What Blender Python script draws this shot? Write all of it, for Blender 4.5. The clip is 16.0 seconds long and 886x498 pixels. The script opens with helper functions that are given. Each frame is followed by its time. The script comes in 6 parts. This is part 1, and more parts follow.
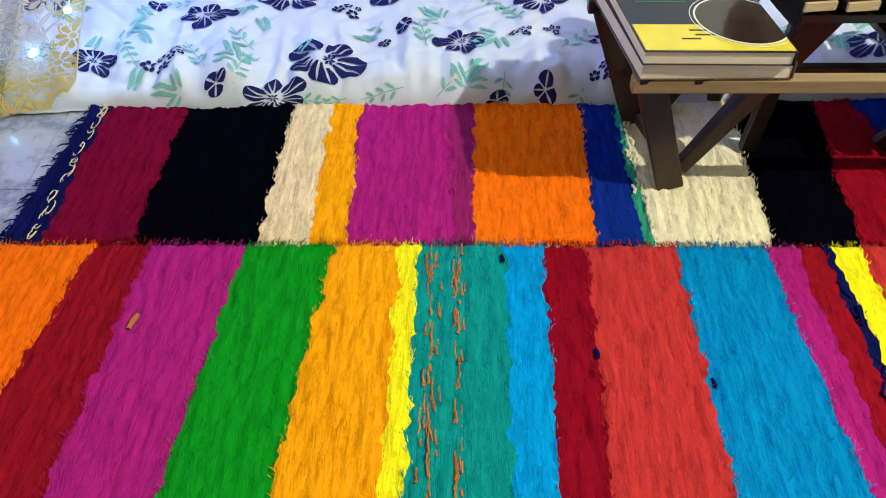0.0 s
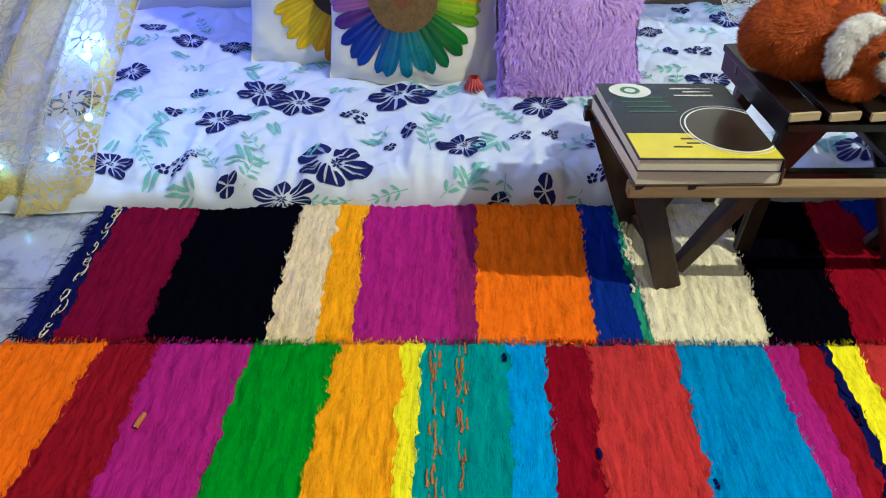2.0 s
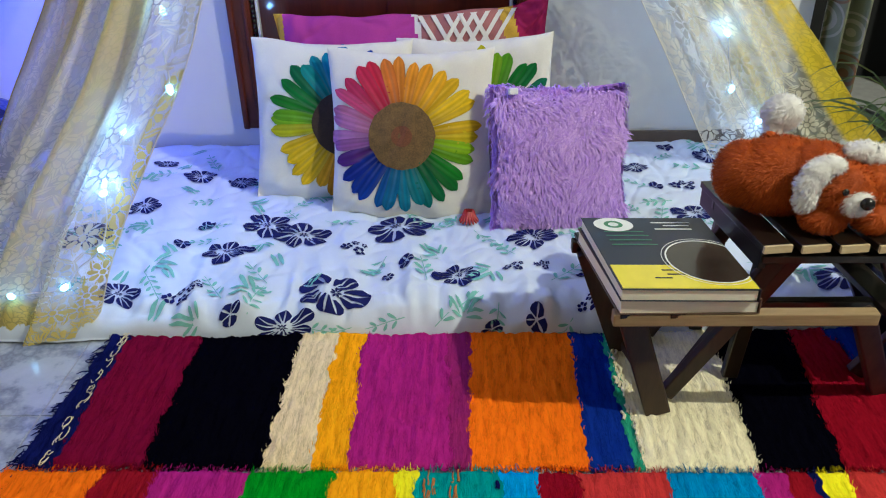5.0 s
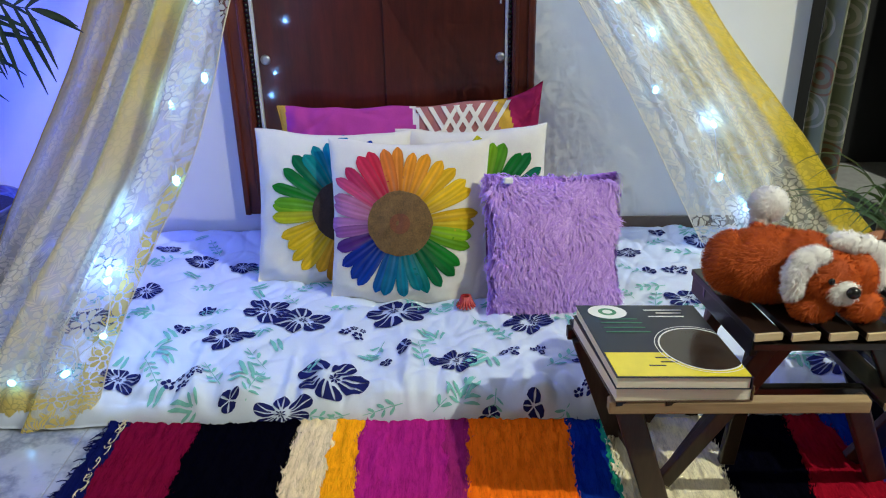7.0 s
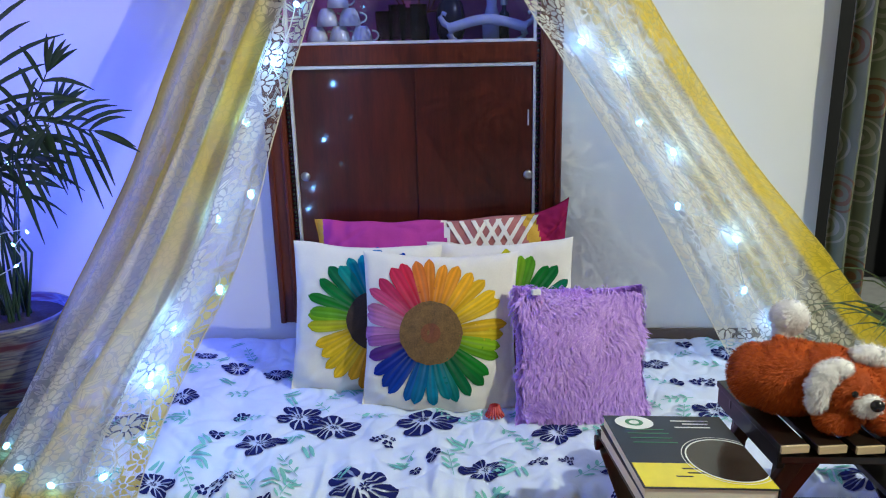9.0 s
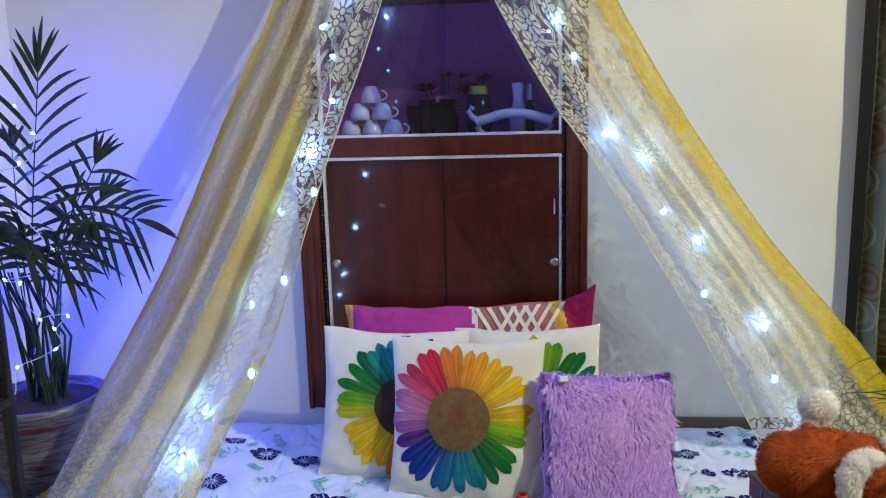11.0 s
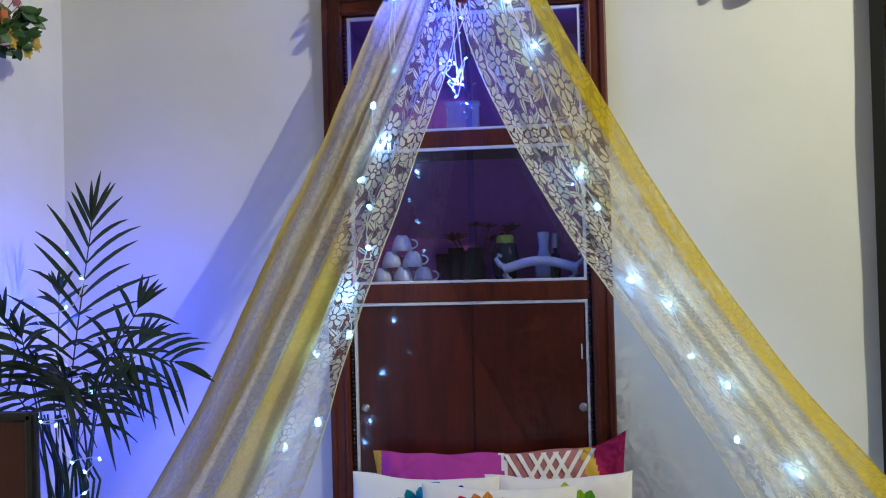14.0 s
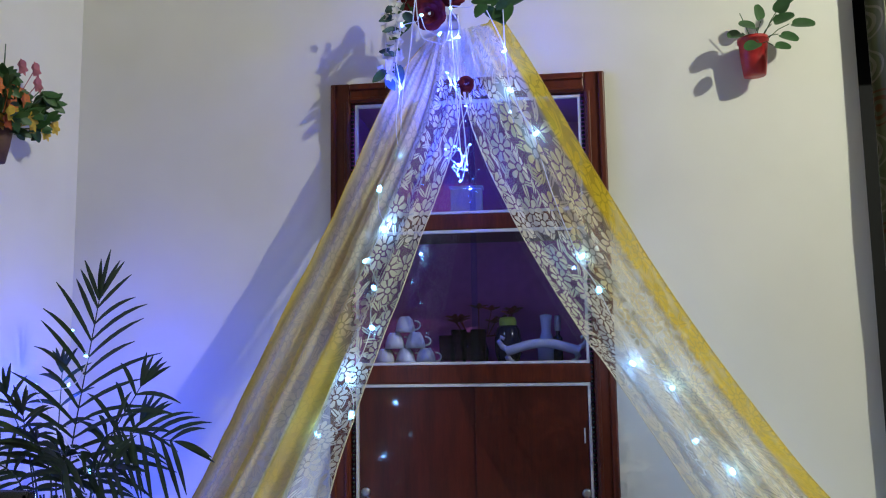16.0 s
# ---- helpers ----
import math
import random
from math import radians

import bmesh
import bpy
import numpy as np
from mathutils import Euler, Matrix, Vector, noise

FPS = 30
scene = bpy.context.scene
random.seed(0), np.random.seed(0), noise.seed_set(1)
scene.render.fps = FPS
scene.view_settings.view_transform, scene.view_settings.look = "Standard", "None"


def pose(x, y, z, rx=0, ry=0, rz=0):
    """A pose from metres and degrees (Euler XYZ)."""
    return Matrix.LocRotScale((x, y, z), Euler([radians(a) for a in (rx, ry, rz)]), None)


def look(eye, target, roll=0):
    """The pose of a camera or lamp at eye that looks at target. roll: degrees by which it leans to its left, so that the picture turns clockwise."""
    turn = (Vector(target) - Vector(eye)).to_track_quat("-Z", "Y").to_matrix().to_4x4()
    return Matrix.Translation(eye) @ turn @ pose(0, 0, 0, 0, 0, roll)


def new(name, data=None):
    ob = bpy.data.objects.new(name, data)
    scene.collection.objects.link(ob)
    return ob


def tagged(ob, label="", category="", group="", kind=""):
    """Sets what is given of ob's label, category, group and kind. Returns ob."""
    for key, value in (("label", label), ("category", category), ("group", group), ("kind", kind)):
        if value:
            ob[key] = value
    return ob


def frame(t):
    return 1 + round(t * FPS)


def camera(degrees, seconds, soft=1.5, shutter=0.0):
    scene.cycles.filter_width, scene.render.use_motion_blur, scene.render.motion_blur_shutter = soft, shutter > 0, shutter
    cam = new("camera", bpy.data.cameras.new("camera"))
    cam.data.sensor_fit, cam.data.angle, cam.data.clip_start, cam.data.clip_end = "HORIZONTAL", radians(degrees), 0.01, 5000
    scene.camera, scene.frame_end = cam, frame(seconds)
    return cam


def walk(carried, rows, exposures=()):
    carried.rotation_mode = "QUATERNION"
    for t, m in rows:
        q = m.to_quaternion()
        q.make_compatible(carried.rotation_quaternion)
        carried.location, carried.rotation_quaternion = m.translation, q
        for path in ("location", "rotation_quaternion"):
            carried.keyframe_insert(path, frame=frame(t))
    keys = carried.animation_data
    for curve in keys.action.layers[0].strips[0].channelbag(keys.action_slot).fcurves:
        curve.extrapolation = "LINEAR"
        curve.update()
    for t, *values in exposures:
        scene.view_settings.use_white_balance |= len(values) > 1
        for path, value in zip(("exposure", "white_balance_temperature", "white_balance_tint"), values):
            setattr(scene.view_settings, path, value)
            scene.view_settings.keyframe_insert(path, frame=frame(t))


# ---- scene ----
cam = camera(58.0, 16.0, 1.1)
PATH = [
    (0, (0.048, 0.027, 1.011), (0.004, 1.431, -0.412), -1.1),
    (0.5, (0.047, 0.024, 1.023), (0.006, 1.481, -0.346), -1.0),
    (1, (0.043, 0.016, 1.032), (0.003, 1.514, -0.293), -1.0),
    (1.5, (0.044, 0.015, 1.038), (-0.005, 1.539, -0.256), -1.1),
    (2, (0.046, 0.012, 1.048), (-0.003, 1.567, -0.209), -1.1),
    (2.5, (0.055, 0.003, 1.057), (0.005, 1.595, -0.153), -1.1),
    (3, (0.057, -0.008, 1.064), (0.007, 1.619, -0.099), -1.1),
    (3.5, (0.061, -0.018, 1.072), (0.002, 1.639, -0.046), -1.2),
    (4, (0.063, -0.023, 1.076), (0.004, 1.658, -0.007), -1.2),
    (6.5, (0.066, -0.056, 1.115), (0.017, 1.748, 0.253), -1.2),
    (7, (0.064, -0.06, 1.123), (0.018, 1.762, 0.298), -1.1),
    (7.5, (0.062, -0.07, 1.133), (0.019, 1.773, 0.357), -1.0),
    (8, (0.061, -0.084, 1.142), (0.003, 1.788, 0.44), -1.0),
    (8.5, (0.062, -0.104, 1.144), (-0.021, 1.791, 0.509), -1.3),
    (9, (0.062, -0.128, 1.15), (-0.053, 1.787, 0.584), -1.3),
    (11.5, (0.071, -0.173, 1.163), (-0.119, 1.794, 0.855), -1.5),
    (12, (0.073, -0.179, 1.169), (-0.126, 1.794, 0.909), -1.4),
    (12.5, (0.071, -0.188, 1.176), (-0.156, 1.788, 0.969), -1.5),
    (13, (0.056, -0.205, 1.169), (-0.17, 1.778, 1.044), -1.6),
    (13.5, (0.044, -0.226, 1.156), (-0.181, 1.761, 1.122), -1.5),
    (14, (0.041, -0.235, 1.145), (-0.185, 1.752, 1.168), -1.5),
    (14.5, (0.042, -0.245, 1.137), (-0.184, 1.741, 1.219), -1.2),
    (15, (0.043, -0.251, 1.135), (-0.186, 1.731, 1.27), -1.1),
    (15.5, (0.038, -0.254, 1.137), (-0.189, 1.725, 1.315), -0.8),
    (16, (0.042, -0.263, 1.136), (-0.185, 1.71, 1.368), -0.9),
]
walk(cam, [(t, look(eye, target, roll)) for t, eye, target, roll in PATH],
     [(0.0, 0.38, 6450, 10), (1.0, 0.25, 6200, 10), (2.5, 0.12, 6050, 10), (4.0, 0.02, 6150, 10), (7.0, 0.03, 6050, 10), (9.0, 0.03, 5950, 10), (11.5, -0.10, 6450, 10),
      (12.5, -0.12, 6250, 10), (14.0, -0.34, 6250, 10), (16.0, -0.48, 6200, 10)])

# ---- world and lamps ----
world = bpy.data.worlds.new("world")
scene.world = world
world.use_nodes = True
world.node_tree.nodes["Background"].inputs[0].default_value = (0.25, 0.3, 0.5, 1)
world.node_tree.nodes["Background"].inputs[1].default_value = 0.03


def bulb_lamp(name, place, watts, colour, radius):
    data = bpy.data.lights.new(name, "POINT")
    data.energy, data.color, data.shadow_soft_size = watts, colour, radius
    ob = new(name, data)
    ob.location = place
    return ob


LAMP = (2.93, 0.02, 3.50)
BLUE = (0.03, 0.065, 1.0)
HALO = (0.22, 0.46, 1.0)
bulb_lamp("room_lamp", LAMP, 490, (0.975, 0.972, 0.735), 0.02)

# ---- node helpers ----
def mat_new(name):
    m = bpy.data.materials.new(name)
    m.use_nodes = True
    return m, m.node_tree, m.node_tree.nodes["Principled BSDF"]


def link(nt, a, b):
    nt.links.new(a, b)


def mth(nt, op, a, b=None, c=None):
    n = nt.nodes.new("ShaderNodeMath")
    n.operation = op
    for i, v in enumerate((a, b, c)):
        if v is None:
            continue
        if isinstance(v, (int, float)):
            n.inputs[i].default_value = v
        else:
            link(nt, v, n.inputs[i])
    return n.outputs[0]


def coords(nt, scale=(1, 1, 1), which="Object"):
    tc = nt.nodes.new("ShaderNodeTexCoord")
    mp = nt.nodes.new("ShaderNodeMapping")
    mp.inputs["Scale"].default_value = scale
    link(nt, tc.outputs[which], mp.inputs["Vector"])
    return mp.outputs[0]


def noise_tex(nt, vec, scale, detail=3.0, rough=0.55):
    n = nt.nodes.new("ShaderNodeTexNoise")
    n.inputs["Scale"].default_value = scale
    n.inputs["Detail"].default_value = detail
    n.inputs["Roughness"].default_value = rough
    link(nt, vec, n.inputs["Vector"])
    return n.outputs[0]


def ramp(nt, fac, stops):
    n = nt.nodes.new("ShaderNodeValToRGB")
    cr = n.color_ramp
    while len(cr.elements) < len(stops):
        cr.elements.new(0.5)
    for e, (p, c) in zip(cr.elements, stops):
        e.position, e.color = p, (*c, 1)
    link(nt, fac, n.inputs[0])
    return n.outputs[0]


def mixc(nt, fac, a, b):
    n = nt.nodes.new("ShaderNodeMix")
    n.data_type = "RGBA"
    for i, v in ((0, fac), (6, a), (7, b)):
        if isinstance(v, tuple):
            n.inputs[i].default_value = (*v, 1)
        elif isinstance(v, (int, float)):
            n.inputs[i].default_value = v
        else:
            link(nt, v, n.inputs[i])
    return n.outputs[2]


def bump(nt, bsdf, height, strength, distance):
    n = nt.nodes.new("ShaderNodeBump")
    n.inputs["Strength"].default_value = strength
    n.inputs["Distance"].default_value = distance
    link(nt, height, n.inputs["Height"])
    link(nt, n.outputs[0], bsdf.inputs["Normal"])


def shade(c, k):
    return tuple(min(1.0, v * k) for v in c)


def mat_plain(name, colour, rough=0.6, var=0.25, scale=30, metal=0.0, bumps=0.2, dist=0.001, stretch=(1, 1, 1), coat=0.0):
    m, nt, b = mat_new(name)
    v = coords(nt, stretch)
    fine, broad = noise_tex(nt, v, scale, 4), noise_tex(nt, v, scale * 0.17, 2)
    f = mth(nt, "ADD", mth(nt, "MULTIPLY", fine, 0.6), mth(nt, "MULTIPLY", broad, 0.4))
    link(nt, ramp(nt, f, [(0.28, shade(colour, 1 - var)), (0.72, shade(colour, 1 + var))]), b.inputs["Base Color"])
    b.inputs["Roughness"].default_value, b.inputs["Metallic"].default_value = rough, metal
    b.inputs["Coat Weight"].default_value = coat
    if bumps:
        bump(nt, b, fine, bumps, dist)
    return m


def mat_wall():
    m, nt, b = mat_new("wall_paint")
    v = coords(nt)
    broad, fine = noise_tex(nt, v, 1.7, 3), noise_tex(nt, v, 120, 3)
    stain = ramp(nt, noise_tex(nt, v, 2.6, 2, 0.4), [(0.60, (0, 0, 0)), (0.72, (1, 1, 1))])
    base = ramp(nt, broad, [(0.3, (0.68, 0.67, 0.62)), (0.7, (0.75, 0.74, 0.69))])
    link(nt, mixc(nt, mth(nt, "MULTIPLY", stain, 0.16), base, (0.55, 0.53, 0.42)), b.inputs["Base Color"])
    b.inputs["Roughness"].default_value = 0.55
    bump(nt, b, fine, 0.12, 0.001)
    return m


def mat_wood(name, dark, light, rough=0.35, along="z", scale=6.0, coat=0.25):
    m, nt, b = mat_new(name)
    st = {"x": (0.12, 1, 1), "y": (1, 0.12, 1), "z": (1, 1, 0.12)}[along]
    v = coords(nt, st)
    g, fine = noise_tex(nt, v, scale * 4, 6, 0.65), noise_tex(nt, v, scale * 30, 3)
    f = mth(nt, "ADD", mth(nt, "MULTIPLY", g, 0.75), mth(nt, "MULTIPLY", fine, 0.25))
    link(nt, ramp(nt, f, [(0.3, dark), (0.7, light)]), b.inputs["Base Color"])
    b.inputs["Roughness"].default_value, b.inputs["Coat Weight"].default_value = rough, coat
    b.inputs["Specular IOR Level"].default_value = 0.3
    b.inputs["Coat Roughness"].default_value = 0.06
    bump(nt, b, fine, 0.12, 0.001)
    return m


def mat_rug(name, colour, var=0.26):
    """Matted rag pile: fibres run along y, with crevice shade painted into the furrows between the rows."""
    colour = shade(colour, 1.42)
    m, nt, b = mat_new(name)
    v = coords(nt, (1, 0.16, 1))
    fib, fine = noise_tex(nt, v, 150, 5, 0.7), noise_tex(nt, coords(nt, (1, 0.4, 1)), 420, 2)
    broad = noise_tex(nt, coords(nt), 7, 3)
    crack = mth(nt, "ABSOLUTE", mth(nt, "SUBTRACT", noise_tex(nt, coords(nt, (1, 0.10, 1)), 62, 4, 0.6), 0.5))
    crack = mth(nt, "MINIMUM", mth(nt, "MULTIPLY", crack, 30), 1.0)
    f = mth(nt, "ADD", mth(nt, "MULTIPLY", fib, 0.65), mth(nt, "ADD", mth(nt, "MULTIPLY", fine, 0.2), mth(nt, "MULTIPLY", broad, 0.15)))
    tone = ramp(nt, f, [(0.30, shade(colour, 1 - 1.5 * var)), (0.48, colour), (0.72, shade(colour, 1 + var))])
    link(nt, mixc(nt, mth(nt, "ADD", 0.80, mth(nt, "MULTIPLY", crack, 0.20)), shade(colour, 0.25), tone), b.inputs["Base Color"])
    b.inputs["Roughness"].default_value = 0.95
    b.inputs["Specular IOR Level"].default_value = 0.0
    bump(nt, b, mth(nt, "ADD", mth(nt, "ADD", fib, mth(nt, "MULTIPLY", fine, 0.4)), mth(nt, "MULTIPLY", crack, 0.7)), 0.45, 0.005)
    return m


def mat_cloth(name, colour, var=0.06, scale=500, rough=0.85, bumps=0.25, broad=9):
    m, nt, b = mat_new(name)
    v = coords(nt)
    weave, soft = noise_tex(nt, v, scale, 2), noise_tex(nt, v, broad, 3)
    f = mth(nt, "ADD", mth(nt, "MULTIPLY", weave, 0.5), mth(nt, "MULTIPLY", soft, 0.5))
    link(nt, ramp(nt, f, [(0.3, shade(colour, 1 - var)), (0.7, shade(colour, 1 + var))]), b.inputs["Base Color"])
    b.inputs["Roughness"].default_value = rough
    b.inputs["Specular IOR Level"].default_value = 0.15
    bump(nt, b, weave, bumps, 0.0006)
    return m


def mat_petal(name):
    """Printed petal: the mesh's own "ink" colours, on the weave of the canvas."""
    m, nt, b = mat_new(name)
    ink = nt.nodes.new("ShaderNodeVertexColor")
    ink.layer_name = "ink"
    v = coords(nt)
    weave, soft = noise_tex(nt, v, 380, 2), noise_tex(nt, v, 40, 3)
    f = mth(nt, "ADD", mth(nt, "MULTIPLY", weave, 0.4), mth(nt, "MULTIPLY", soft, 0.6))
    mul = nt.nodes.new("ShaderNodeMix")
    mul.data_type, mul.blend_type = "RGBA", "MULTIPLY"
    mul.inputs[0].default_value = 1.0
    link(nt, ramp(nt, f, [(0.3, (0.78, 0.78, 0.78)), (0.7, (1, 1, 1))]), mul.inputs[6])
    link(nt, ink.outputs[0], mul.inputs[7])
    link(nt, mul.outputs[2], b.inputs["Base Color"])
    b.inputs["Roughness"].default_value = 0.85
    b.inputs["Specular IOR Level"].default_value = 0.15
    bump(nt, b, weave, 0.3, 0.0006)
    return m


def mat_glow(name, colour, strength):
    m, nt, b = mat_new(name)
    b.inputs["Base Color"].default_value = (0.8, 0.85, 0.9, 1)
    b.inputs["Emission Color"].default_value = (*colour, 1)
    b.inputs["Emission Strength"].default_value = strength
    return m


def mat_glass(name, tint=(0.82, 0.84, 1.0), gloss=0.035):
    m, nt, b = mat_new(name)
    out = nt.nodes["Material Output"]
    tr, gl, mx, fr = (nt.nodes.new("ShaderNode" + k) for k in ("BsdfTransparent", "BsdfGlossy", "MixShader", "Fresnel"))
    tr.inputs[0].default_value = (*tint, 1)
    gl.inputs["Roughness"].default_value = 0.04
    fr.inputs[0].default_value = 1.5
    link(nt, mth(nt, "MAXIMUM", mth(nt, "MULTIPLY", fr.outputs[0], 0.9), gloss), mx.inputs[0])
    link(nt, tr.outputs[0], mx.inputs[1])
    link(nt, gl.outputs[0], mx.inputs[2])
    link(nt, mx.outputs[0], out.inputs[0])
    return m


def motif(nt, vec, scale, petals, size, shift, leaf=False):
    """1 inside a printed or woven flower (or leaf) of a scattered repeat, else 0."""
    mp = nt.nodes.new("ShaderNodeMapping")
    mp.inputs["Scale"].default_value = (scale, scale, 0)
    mp.inputs["Location"].default_value = (shift, shift * 1.7, 0)
    link(nt, vec, mp.inputs["Vector"])
    vo = nt.nodes.new("ShaderNodeTexVoronoi")
    vo.voronoi_dimensions = "2D"
    vo.inputs["Scale"].default_value = 1.0
    vo.inputs["Randomness"].default_value = 0.75
    link(nt, mp.outputs[0], vo.inputs["Vector"])
    sub = nt.nodes.new("ShaderNodeVectorMath")
    sub.operation = "SUBTRACT"
    link(nt, mp.outputs[0], sub.inputs[0])
    link(nt, vo.outputs["Position"], sub.inputs[1])
    sp = nt.nodes.new("ShaderNodeSeparateXYZ")
    link(nt, sub.outputs[0], sp.inputs[0])
    rnd = nt.nodes.new("ShaderNodeSeparateColor")
    link(nt, vo.outputs["Color"], rnd.inputs[0])
    turn = mth(nt, "MULTIPLY", rnd.outputs[0], 6.283)
    ang = mth(nt, "ADD", mth(nt, "ARCTAN2", sp.outputs[1], sp.outputs[0]), turn)
    r = vo.outputs["Distance"]
    if leaf:
        a = mth(nt, "MULTIPLY", r, mth(nt, "COSINE", ang))
        c = mth(nt, "ABSOLUTE", mth(nt, "MULTIPLY", r, mth(nt, "SINE", ang)))
        q = mth(nt, "DIVIDE", a, size)
        wide = mth(nt, "MULTIPLY", mth(nt, "SUBTRACT", 1.0, mth(nt, "MULTIPLY", q, q)), size * 0.25)
        body = mth(nt, "LESS_THAN", c, wide)
        vein = mth(nt, "GREATER_THAN", c, size * 0.045)
        return mth(nt, "MULTIPLY", body, vein)
    lobe = mth(nt, "ABSOLUTE", mth(nt, "COSINE", mth(nt, "MULTIPLY", ang, petals / 2)))
    edge = mth(nt, "MULTIPLY", mth(nt, "ADD", 0.42, mth(nt, "MULTIPLY", mth(nt, "POWER", lobe, 0.6), 0.58)), size)
    body = mth(nt, "LESS_THAN", r, edge)
    gap = mth(nt, "MAXIMUM", mth(nt, "GREATER_THAN", lobe, 0.46), mth(nt, "LESS_THAN", r, size * 0.22))
    ring = mth(nt, "GREATER_THAN", mth(nt, "ABSOLUTE", mth(nt, "SUBTRACT", r, size * 0.27)), size * 0.05)
    return mth(nt, "MULTIPLY", body, mth(nt, "MULTIPLY", gap, ring)), mth(nt, "GREATER_THAN", r, mth(nt, "ADD", edge, size * 0.10))


def mat_lace():
    """Sheer net with a woven flower repeat, white at the opening and golden towards the outer hem (u of the UV map, in metres)."""
    m, nt, b = mat_new("sheer_lace")
    out = nt.nodes["Material Output"]
    uv = nt.nodes.new("ShaderNodeUVMap").outputs[0]
    sp = nt.nodes.new("ShaderNodeSeparateXYZ")
    link(nt, uv, sp.inputs[0])
    col = nt.nodes.new("ShaderNodeVertexColor")
    col.layer_name = "dye"
    dye = nt.nodes.new("ShaderNodeSeparateColor")
    link(nt, col.outputs[0], dye.inputs[0])
    gold, dense = dye.outputs[0], dye.outputs[1]
    f1, clear = motif(nt, uv, 12.5, 8, 0.47, 0.0)
    lf = motif(nt, uv, 23.0, 2, 0.68, 2.2, leaf=True)
    lf2 = motif(nt, uv, 29.0, 2, 0.66, 9.2, leaf=True)
    woven = mth(nt, "MAXIMUM", f1, mth(nt, "MULTIPLY", clear, mth(nt, "MAXIMUM", lf, lf2)))
    thread = noise_tex(nt, uv, 300, 2)
    ground = mth(nt, "ADD", 0.16, mth(nt, "MULTIPLY", dense, 0.80))
    cover = mth(nt, "ADD", ground, mth(nt, "MULTIPLY", woven, mth(nt, "MULTIPLY", mth(nt, "SUBTRACT", 1.0, ground), 0.92)))
    cover = mth(nt, "MINIMUM", mth(nt, "ADD", cover, mth(nt, "MULTIPLY", mth(nt, "SUBTRACT", thread, 0.5), 0.12)), 0.96)
    blot = noise_tex(nt, uv, 5.0, 3)
    g = mth(nt, "MINIMUM", mth(nt, "MULTIPLY", gold, mth(nt, "ADD", 0.80, mth(nt, "MULTIPLY", blot, 0.4))), 1.0)
    colour = mixc(nt, g, (0.74, 0.72, 0.66), (0.72, 0.53, 0.035))
    df, tl, mx, tr, mx2 = (nt.nodes.new("ShaderNode" + k) for k in ("BsdfDiffuse", "BsdfTranslucent", "MixShader", "BsdfTransparent", "MixShader"))
    link(nt, colour, df.inputs[0])
    link(nt, colour, tl.inputs[0])
    mx.inputs[0].default_value = 0.40
    link(nt, df.outputs[0], mx.inputs[1])
    link(nt, tl.outputs[0], mx.inputs[2])
    link(nt, cover, mx2.inputs[0])
    link(nt, tr.outputs[0], mx2.inputs[1])
    link(nt, mx.outputs[0], mx2.inputs[2])
    link(nt, mx2.outputs[0], out.inputs[0])
    return m


def mat_floor():
    m, nt, b = mat_new("marble_tile")
    v = coords(nt)
    warp = noise_tex(nt, v, 2.2, 5, 0.6)
    vein = mth(nt, "ABSOLUTE", mth(nt, "SUBTRACT", noise_tex(nt, v, 3.3, 6, 0.62), 0.5))
    # Bases lean blue: some of the blue lights' cast is put into the tile.
    base = ramp(nt, vein, [(0.0, (0.18, 0.21, 0.29)), (0.05, (0.40, 0.44, 0.54)), (0.2, (0.52, 0.55, 0.65))])
    link(nt, mixc(nt, mth(nt, "MULTIPLY", warp, 0.3), base, (0.40, 0.42, 0.47)), b.inputs["Base Color"])
    b.inputs["Roughness"].default_value = 0.16
    return m


WALL = mat_wall()
# Dark paint for the unseen walls and ceiling, chosen to cut bounced fill light.
LOW_BOUNCE = mat_plain("low_bounce_paint", (0.12, 0.115, 0.105), 0.8, 0.08, 20)
FLOOR = mat_floor()
WOOD_RED = mat_wood("polished_red_wood", (0.045, 0.007, 0.003), (0.15, 0.026, 0.008), rough=0.42, coat=0.08)
WOOD_DOOR = mat_wood("veneer_door", (0.036, 0.004, 0.0015), (0.10, 0.013, 0.004), rough=0.45, coat=0.4)
WOOD_DARK = mat_wood("dark_stained_wood", (0.005, 0.003, 0.002), (0.020, 0.010, 0.006), rough=0.4, along="y", coat=0.5)
WOOD_LEG = mat_wood("brown_leg_wood", (0.018, 0.009, 0.006), (0.06, 0.031, 0.020), rough=0.55, along="z")
WOOD_RAW = mat_wood("raw_cut_wood", (0.22, 0.14, 0.07), (0.42, 0.30, 0.17), rough=0.7, along="x", coat=0)
WOOD_PALE = mat_wood("pale_sawn_wood", (0.42, 0.31, 0.17), (0.70, 0.56, 0.36), rough=0.7, along="x", coat=0)
STRIP = mat_plain("white_channel", (0.62, 0.61, 0.62), 0.45, 0.08)
STEEL = mat_plain("dull_steel", (0.5, 0.5, 0.5), 0.35, 0.1, metal=1.0)
# Purple cast of blue lights on red wood, put into the lining colour.
NICHE = mat_plain("niche_lit_purple", (0.46, 0.10, 0.33), 0.6, 0.2)
GLASS = mat_glass("cabinet_glass", gloss=0.06)
SHEET = mat_cloth("white_cotton_sheet", (0.64, 0.71, 0.88), 0.05, 420)
NAVY = mat_cloth("navy_print", (0.010, 0.014, 0.115), 0.2, 420)
MINT = mat_cloth("mint_print", (0.20, 0.50, 0.47), 0.25, 420, broad=25)
LACE = mat_lace()
CANVAS = mat_cloth("cream_canvas", (0.74, 0.70, 0.64), 0.08, 380, bumps=0.5)
